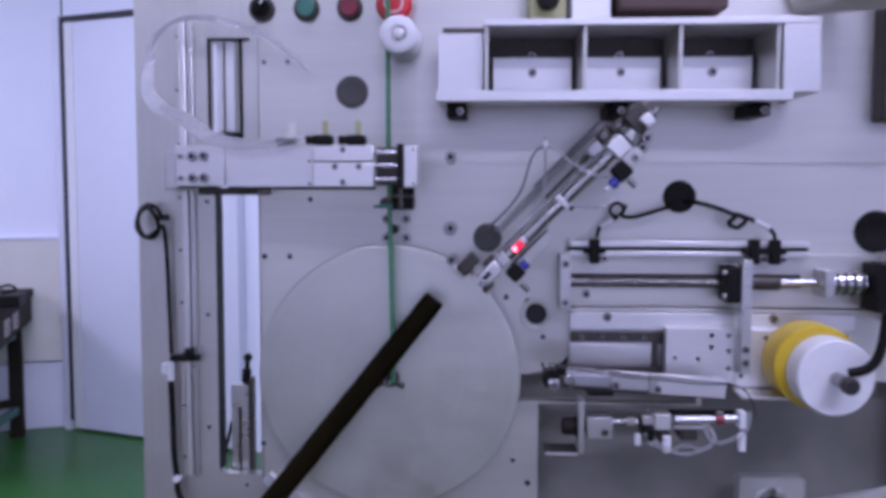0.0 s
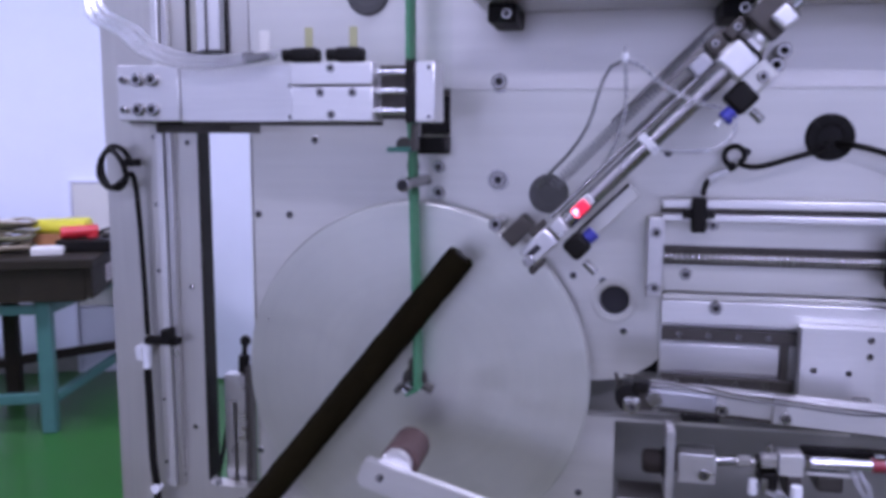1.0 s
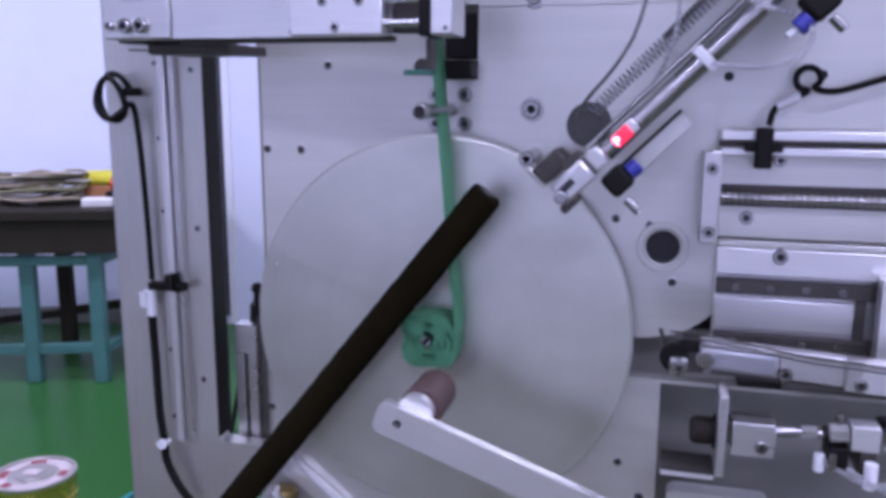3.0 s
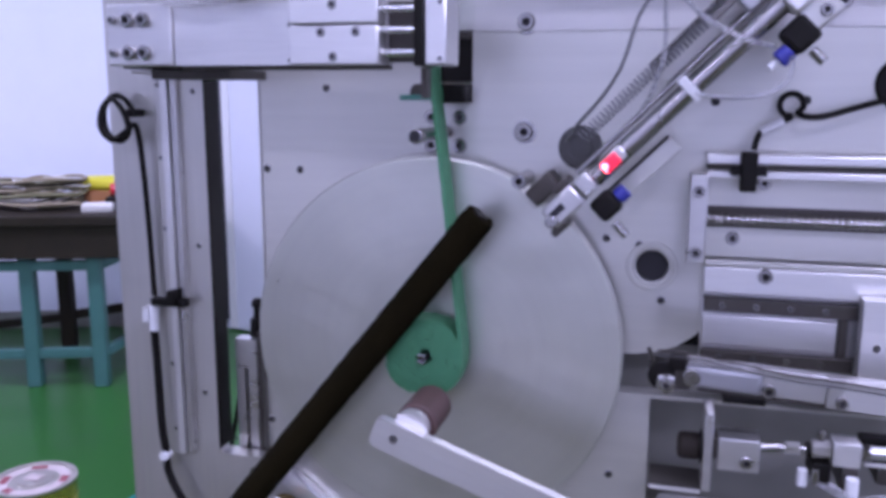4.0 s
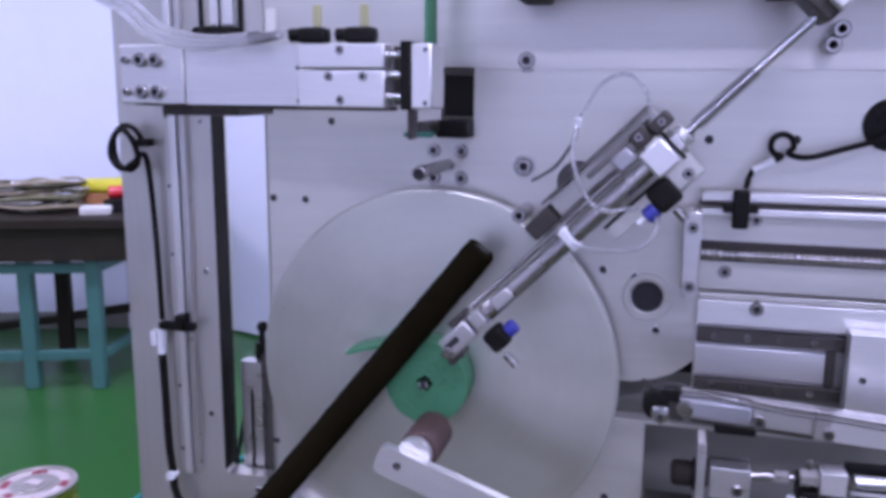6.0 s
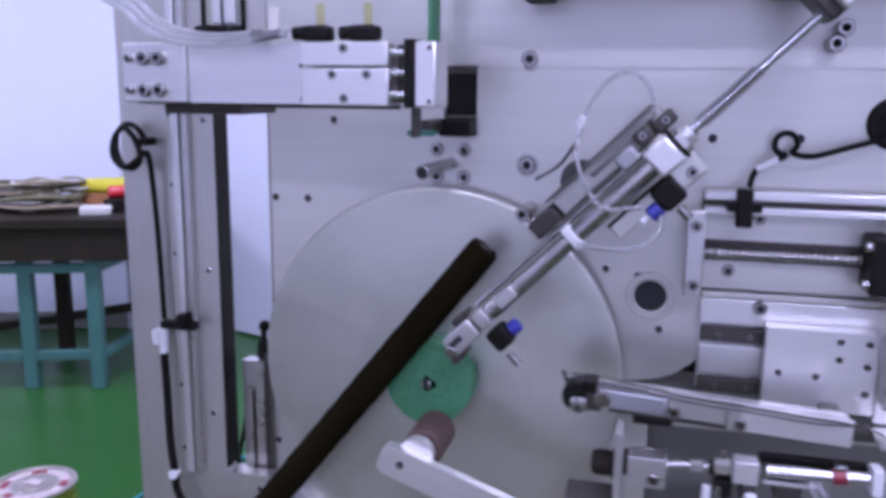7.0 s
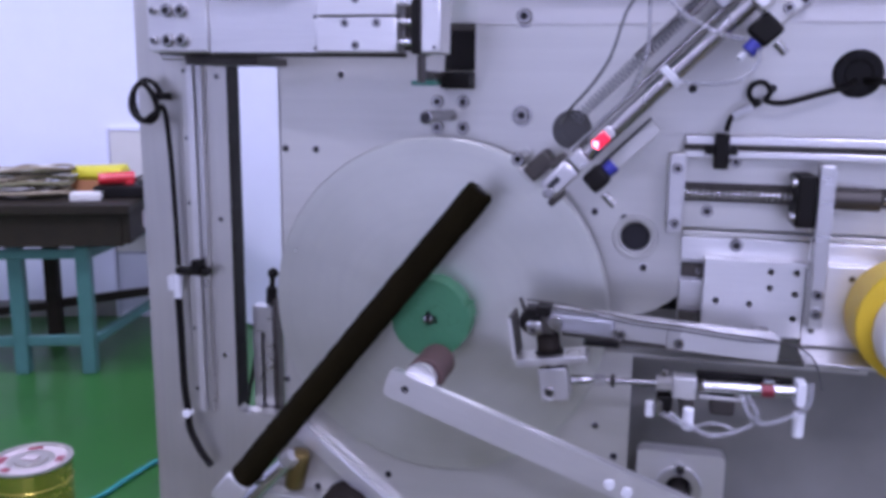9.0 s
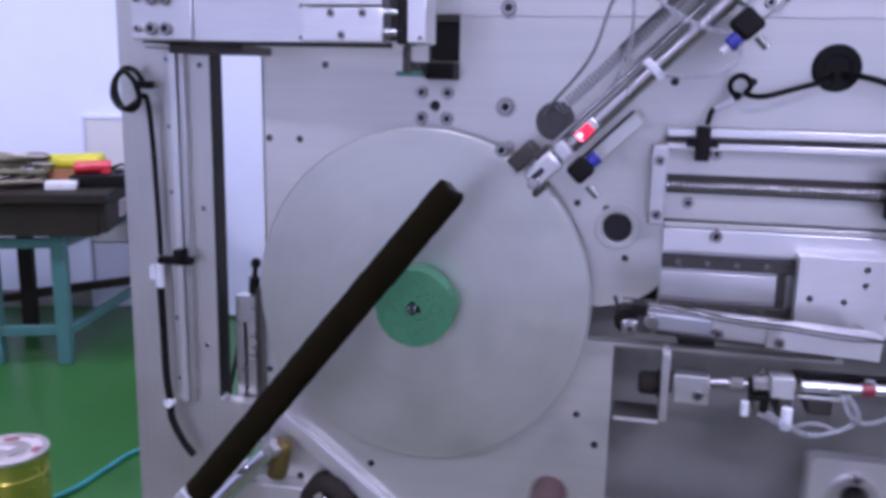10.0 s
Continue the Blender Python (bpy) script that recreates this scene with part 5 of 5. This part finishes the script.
    part("fitting", cyl((0.283, -0.075, 0.942), (0.283, -0.075, 0.930), 0.0034, 12, 0.0006), WHITE, s, "white fitting")
    part("fitting", cyl((0.312, -0.085, 0.943), (0.312, -0.085, 0.926), 0.0042, 12, 0.0006), WHITE, s)
    part("fitting", cyl((0.392, -0.08, 0.946), (0.392, -0.08, 0.927), 0.0042, 12, 0.0006), WHITE, s)
    part("pin_fitting", cyl((0.2905, -0.08, 0.945), (0.2905, -0.08, 0.934), 0.0024, 12, 0.0005), SCREW, s)
    part("valve", box(0.288, 0.300, -0.08, -0.05, 0.934, 0.949, 0.002), BLACK, s, "black valve")
    part("valve", box(0.328, 0.347, -0.075, -0.045, 0.935, 0.949, 0.003), GUNMETAL, s)
    part("valve_plate", box(0.320, 0.352, -0.079, -0.0755, 0.9495, 0.9520, 0.0005), ALU_WHITE, s)
    part("hose", hose([(0.350, -0.08, 0.956), (0.355, -0.086, 0.944), (0.359, -0.086, 0.936), (0.345, -0.088, 0.928), (0.328, -0.09, 0.925), (0.312, -0.09, 0.931), (0.297, -0.088, 0.939)], 0.0018, 8), HOSE, s, "clear loop hose")
    part("hose", hose([(0.354, -0.08, 0.956), (0.361, -0.086, 0.946), (0.3625, -0.088, 0.938), (0.376, -0.086, 0.939), (0.396, -0.084, 0.952), (0.399, -0.08, 0.97)], 0.0018, 8), HOSE, s)
    part("hose", hose([(0.285, -0.075, 0.938), (0.296, -0.084, 0.934), (0.312, -0.088, 0.929), (0.330, -0.088, 0.934), (0.345, -0.088, 0.931)], 0.0014, 8), HOSE, s)
    b = thing("push_block", "aluminium push block on a bracket with a rubber stop", "block")
    part("block", box(0.0065, 0.0335, -0.011, 0.011, -0.0125, 0.0105, 0.0012), ALU, b)
    part("upright", box(-0.0030, 0.0030, -0.014, 0.014, -0.028, 0.028, 0.001), ALU, b, "upright plate")
    part("hinge", box(0.0032, 0.0064, -0.008, 0.008, -0.006, 0.009, 0.0006), GUNMETAL, b)
    # lit edge and shaded underside of one ledge, put into two colours
    part("ledge", box(-0.038, -0.0032, -0.012, 0.022, -0.0305, -0.0275, 0.0008), GUNMETAL, b, "thin bracket ledge, dark for its shaded underside")
    part("ledge_edge", box(-0.0375, -0.0034, -0.0135, -0.0122, -0.0303, -0.0277), ALU_WHITE, b, "ledge edge, pale for the light on it")
    part("rubber", cyl((-0.020, 0.004, -0.003), (-0.0032, 0.004, -0.003), 0.0095, 24, 0.004), STOPRUB, b, "brown black rubber stop")
    part("rubber_washer", cyl((-0.005, 0.004, -0.003), (-0.0031, 0.004, -0.003), 0.0115, 24), BLACK, b)
    cap_screw(b, 0.025, -0.005, -0.011, 0.0042, 0.003)
    k = thing("push_rod", "thin steel rod with nuts in line with the push block", "rod")
    part("rod", cyl((0.2505, -0.075, 0.9545), (0.352, -0.075, 0.9592), 0.0022, 12), SCREW, k, "thin rod")
    part("rod_nut", cyl((0.268, -0.075, 0.9555), (0.277, -0.075, 0.956), 0.0045, 6), ALU, k)
    part("rod_end", cyl((0.2500, -0.078, 0.9546), (0.264, -0.075, 0.9552), 0.0036, 18), SCREW, k)
    part("rod_collar", cyl((0.281, -0.075, 0.9560), (0.284, -0.075, 0.9561), 0.0052, 18), BLACK, k)
    return c, r, l, s, b, k


PIVOT = (0.222, -0.117, 0.8735)


def build_lever_arm():
    v = thing("pivoting_lever", "flat aluminium arm with a brown rubber roller", "arm", PIVOT)
    part("bar", sheet(rect_loop(-0.246, 0.146, -0.0115, 0.0115, 0.006), [circle_loop(-0.2295, 0.0, 0.0032, 16)], 0.004, -0.004), ALU_WHITE, v, "", False)
    part("hub", lathe([(0.0128, 0.0045), (0.0128, 0.012), (0.0115, 0.014), (0.004, 0.014)], -0.222, 0.0085, 30), ALU_WHITE, v, "pale hub")
    part("roller", lathe([(0.0142, 0.0142), (0.0152, 0.016), (0.0152, 0.056), (0.0142, 0.058)], -0.2205, 0.0090, 40), BROWN, v, "brown rubber roller")
    part("bore", ycyl(-0.2295, 0.0, 0.0039, 0.003, 0.0045), BORE, v)
    for x in (-0.008, 0.008):
        cap_screw(v, x, 0.0, -0.004, 0.0042, 0.002)
    for x in (-0.058, -0.044):
        part("rivet", ycyl(x, -0.003, -0.004, -0.0052, 0.0042, 16, 0.0005), WHITE, v)
    part("counterweight", cyl((0.11, 0.0045, -0.002), (0.11, 0.03, -0.002), 0.012, 24), GUNMETAL, v)
    cap_screw(v, 0.13, -0.002, -0.004, 0.0055, 0.004)
    b = thing("bearing_block", "aluminium bearing block with a dark shaft", "bearing block", (PIVOT[0], 0, PIVOT[2]))
    part("plate", sheet(rect_loop(-0.036, 0.037, -0.055, 0.0045, 0.006), [circle_loop(0.0, -0.027, 0.0105, 28)], -0.004, -0.02), ALU_WHITE, b, "", False)
    part("ring", lathe([(0.0195, -0.02), (0.0195, -0.0225), (0.0185, -0.0235), (0.0115, -0.0235), (0.0107, -0.0225), (0.0107, -0.006)], 0.0, -0.027, 40, caps=False), ALU, b, "raised bearing ring")
    part("bore", ycyl(0.0, -0.027, -0.004, -0.008, 0.0106, 28), BORE, b, "dark bore")
    part("shaft", ycyl(0.0, -0.029, -0.008, -0.112, 0.0072, 24), GUNMETAL, b)
    cap_screw(b, 0.0, -0.0095, -0.0235, 0.0046, 0.003)
    return v, b


build_room()
build_table()
build_floor_things()
build_panel()
build_upper()
build_arm()
FOAM_ROLLER, GUIDE_PIN, SPINDLE = build_disc()
STRAP_PIECES = build_strap()
PRESS, PRESS_BASE, PRESS_LED, SPRING_TURNS, HOSE_PIECES = build_slanted()
build_linear_unit()
CARRIAGE, ROLL, LEVER, SMALL_CYL, PUSH, PUSH_ROD = build_carriage()
ARM, BEARING = build_lever_arm()


def motions():
    # strap pieces follow the strap's path
    times = [0.0, 0.8] + [0.9 + k / 15 for k in range(48)] + [5.1] + [round(5.2 + 0.1 * k, 2) for k in range(14)] + [10.0]
    for i, o in enumerate(STRAP_PIECES):
        a = (i + 0.5) * SEG
        late = a < WOUND + TAIL
        walk(o, [(t, strap_pose(a, t)) for t in times if late or t < 5.15 or t == 10.0])
    # spindle turns with what it winds
    rows = []
    for t in times:
        w = wound_length(t)
        ang = -2 * math.pi / H_LAYER * (reel_radius(w) - R0) + radians(swing(t))
        rows.append((t, pose(CX, 0, CZ, 0, -math.degrees(ang), 0)))
    walk(SPINDLE, rows)
    # foam roller swings towards the front before and after
    start, near = pose(0.006, -0.06, -0.018), pose(0, -0.06, 0)
    walk(FOAM_ROLLER, [(0.0, start), (0.1, pose(0.005, -0.06, -0.0165)), (0.5, near), (1.0, near), (8.9, near), (9.1, pose(0, -0.09, 0)), (9.4, pose(0, -0.122, 0)), (10.0, pose(0, -0.122, 0))])
    walk(GUIDE_PIN, [(0.0, pose(0, 0.06, 0)), (0.15, pose(0, 0.055, 0)), (0.5, pose(0, 0, 0)), (9.0, pose(0, 0, 0)), (9.3, pose(0, 0.088, 0)), (10.0, pose(0, 0.088, 0))])
    # slanted cylinder
    shift = [(0.0, 0), (4.1, 0), (4.2, 0.45), (4.25, 0.72), (4.32, 0.97), (4.5, 0.9), (5.5, 1.0), (7.3, 1.0), (7.4, 0.8), (7.44, 0.45), (7.5, 0.09), (8.0, 0.08), (8.6, 0.0), (10.0, 0)]
    walk(PRESS, [(t, Matrix.Translation(-UP * STROKE * s) @ PRESS_BASE) for t, s in shift])
    # the indicator sinks into the sensor where its light goes out
    walk(PRESS_LED, [(t, pose(0, 0 if lit else 0.0095, 0)) for t, lit in ((0.0, 1), (4.05, 1), (4.2, 0), (7.6, 0), (7.75, 1), (10.0, 1))])
    up = Vector((0, 0, 1))
    for o, (a0, a1), (b0, b1) in HOSE_PIECES:
        qa, qb = up.rotation_difference(a1 - a0), up.rotation_difference(b1 - b0)
        pa, pb = (a0 + a1) / 2, (b0 + b1) / 2
        walk(o, [(t, Matrix.Translation(pa.lerp(pb, s)) @ qa.slerp(qb, s).to_matrix().to_4x4()) for t, s in shift])
    for i, o in enumerate(SPRING_TURNS):
        u = i / (len(SPRING_TURNS) - 1)
        free = 0.045 + u * 0.146
        tight = 0.096 + u * 0.035 if u < 0.6 else 0.124 + (u - 0.6) * 0.11
        walk(o, [(t, pose(free + s * (tight - free), -0.025 * s, 0.0245 - 0.0245 * s)) for t, s in shift])
    # gripper head
    grip = [(0.0, 0.0125), (4.7, 0.0125), (4.95, 0.0), (10.0, 0.0)]
    walk(bpy.data.objects["gripper"], [(t, pose(d, 0, 0)) for t, d in grip])
    # carriage group
    ride = [(0.0, 0), (6.6, 0), (6.8, -0.022), (7.0, -0.059), (7.3, -0.095), (7.5, -0.101), (8.0, -0.097), (8.5, -0.086), (9.1, -0.087), (9.3, -0.05), (9.5, -0.018), (9.8, -0.002), (10.0, 0)]
    for o, ahead in ((CARRIAGE, 0.0), (ROLL, 0.005), (LEVER, 0.004), (SMALL_CYL, -0.003)):
        walk(o, [(t, pose(d + ahead, 0, 0)) for t, d in ride])
    push = [(0.0, 0), (8.1, 0), (8.2, -0.031), (9.1, -0.032), (9.2, -0.014), (9.3, 0), (10.0, 0)]

    def at(keys, t):
        for (ta, a), (tb, b) in zip(keys, keys[1:]):
            if t <= tb:
                return a + (b - a) * (t - ta) / (tb - ta)
        return keys[-1][1]
    when = sorted({t for t, d in ride} | {t for t, d in push})
    walk(PUSH_ROD, [(t, pose(at(ride, t) + at(push, t), 0, 0)) for t in when])
    # the push block tips up about its hinge: shift along, lift and angle
    fold = [(0.0, 0, 0, 0), (8.1, 0, 0, 0), (8.15, -0.008, 0.010, 40), (8.2, -0.015, 0.020, 81), (9.1, -0.015, 0.020, 81), (9.15, -0.013, 0.013, 58), (9.2, -0.0105, 0.005, 32), (9.3, 0, 0, 0), (10.0, 0, 0, 0)]
    when = sorted({t for t, d in ride} | {row[0] for row in fold})
    rows = []
    for t in when:
        dx, dz, turn = (at([(row[0], row[k]) for row in fold], t) for k in (1, 2, 3))
        rows.append((t, pose(0.218 + at(ride, t) + dx, -0.075, 0.9515 + dz, 0, turn, 0)))
    walk(PUSH, rows)
    # roller arm: slides in, swings up, later swings down and slides out
    tilt = [(0.0, 12), (0.55, 8), (0.8, -4), (1.0, -16), (1.2, -19.4), (8.9, -19.4), (9.0, -19.2), (9.1, -12), (9.2, -4), (9.35, 8), (9.5, 10.6), (10.0, 11.5)]
    slide = [(0.0, 0.22), (0.3, 0.08), (0.5, 0.02), (0.7, 0.0), (9.65, 0.0), (9.8, 0.045), (10.0, 0.127)]
    when = sorted({t for t, d in tilt} | {t for t, d in slide})
    walk(ARM, [(t, pose(PIVOT[0] + at(slide, t), PIVOT[1], PIVOT[2], 0, -at(tilt, t), 0)) for t in when])
    walk(BEARING, [(t, pose(PIVOT[0] + d * (1.25 if t > 9 else 1.0), 0, PIVOT[2])) for t, d in slide])


motions()
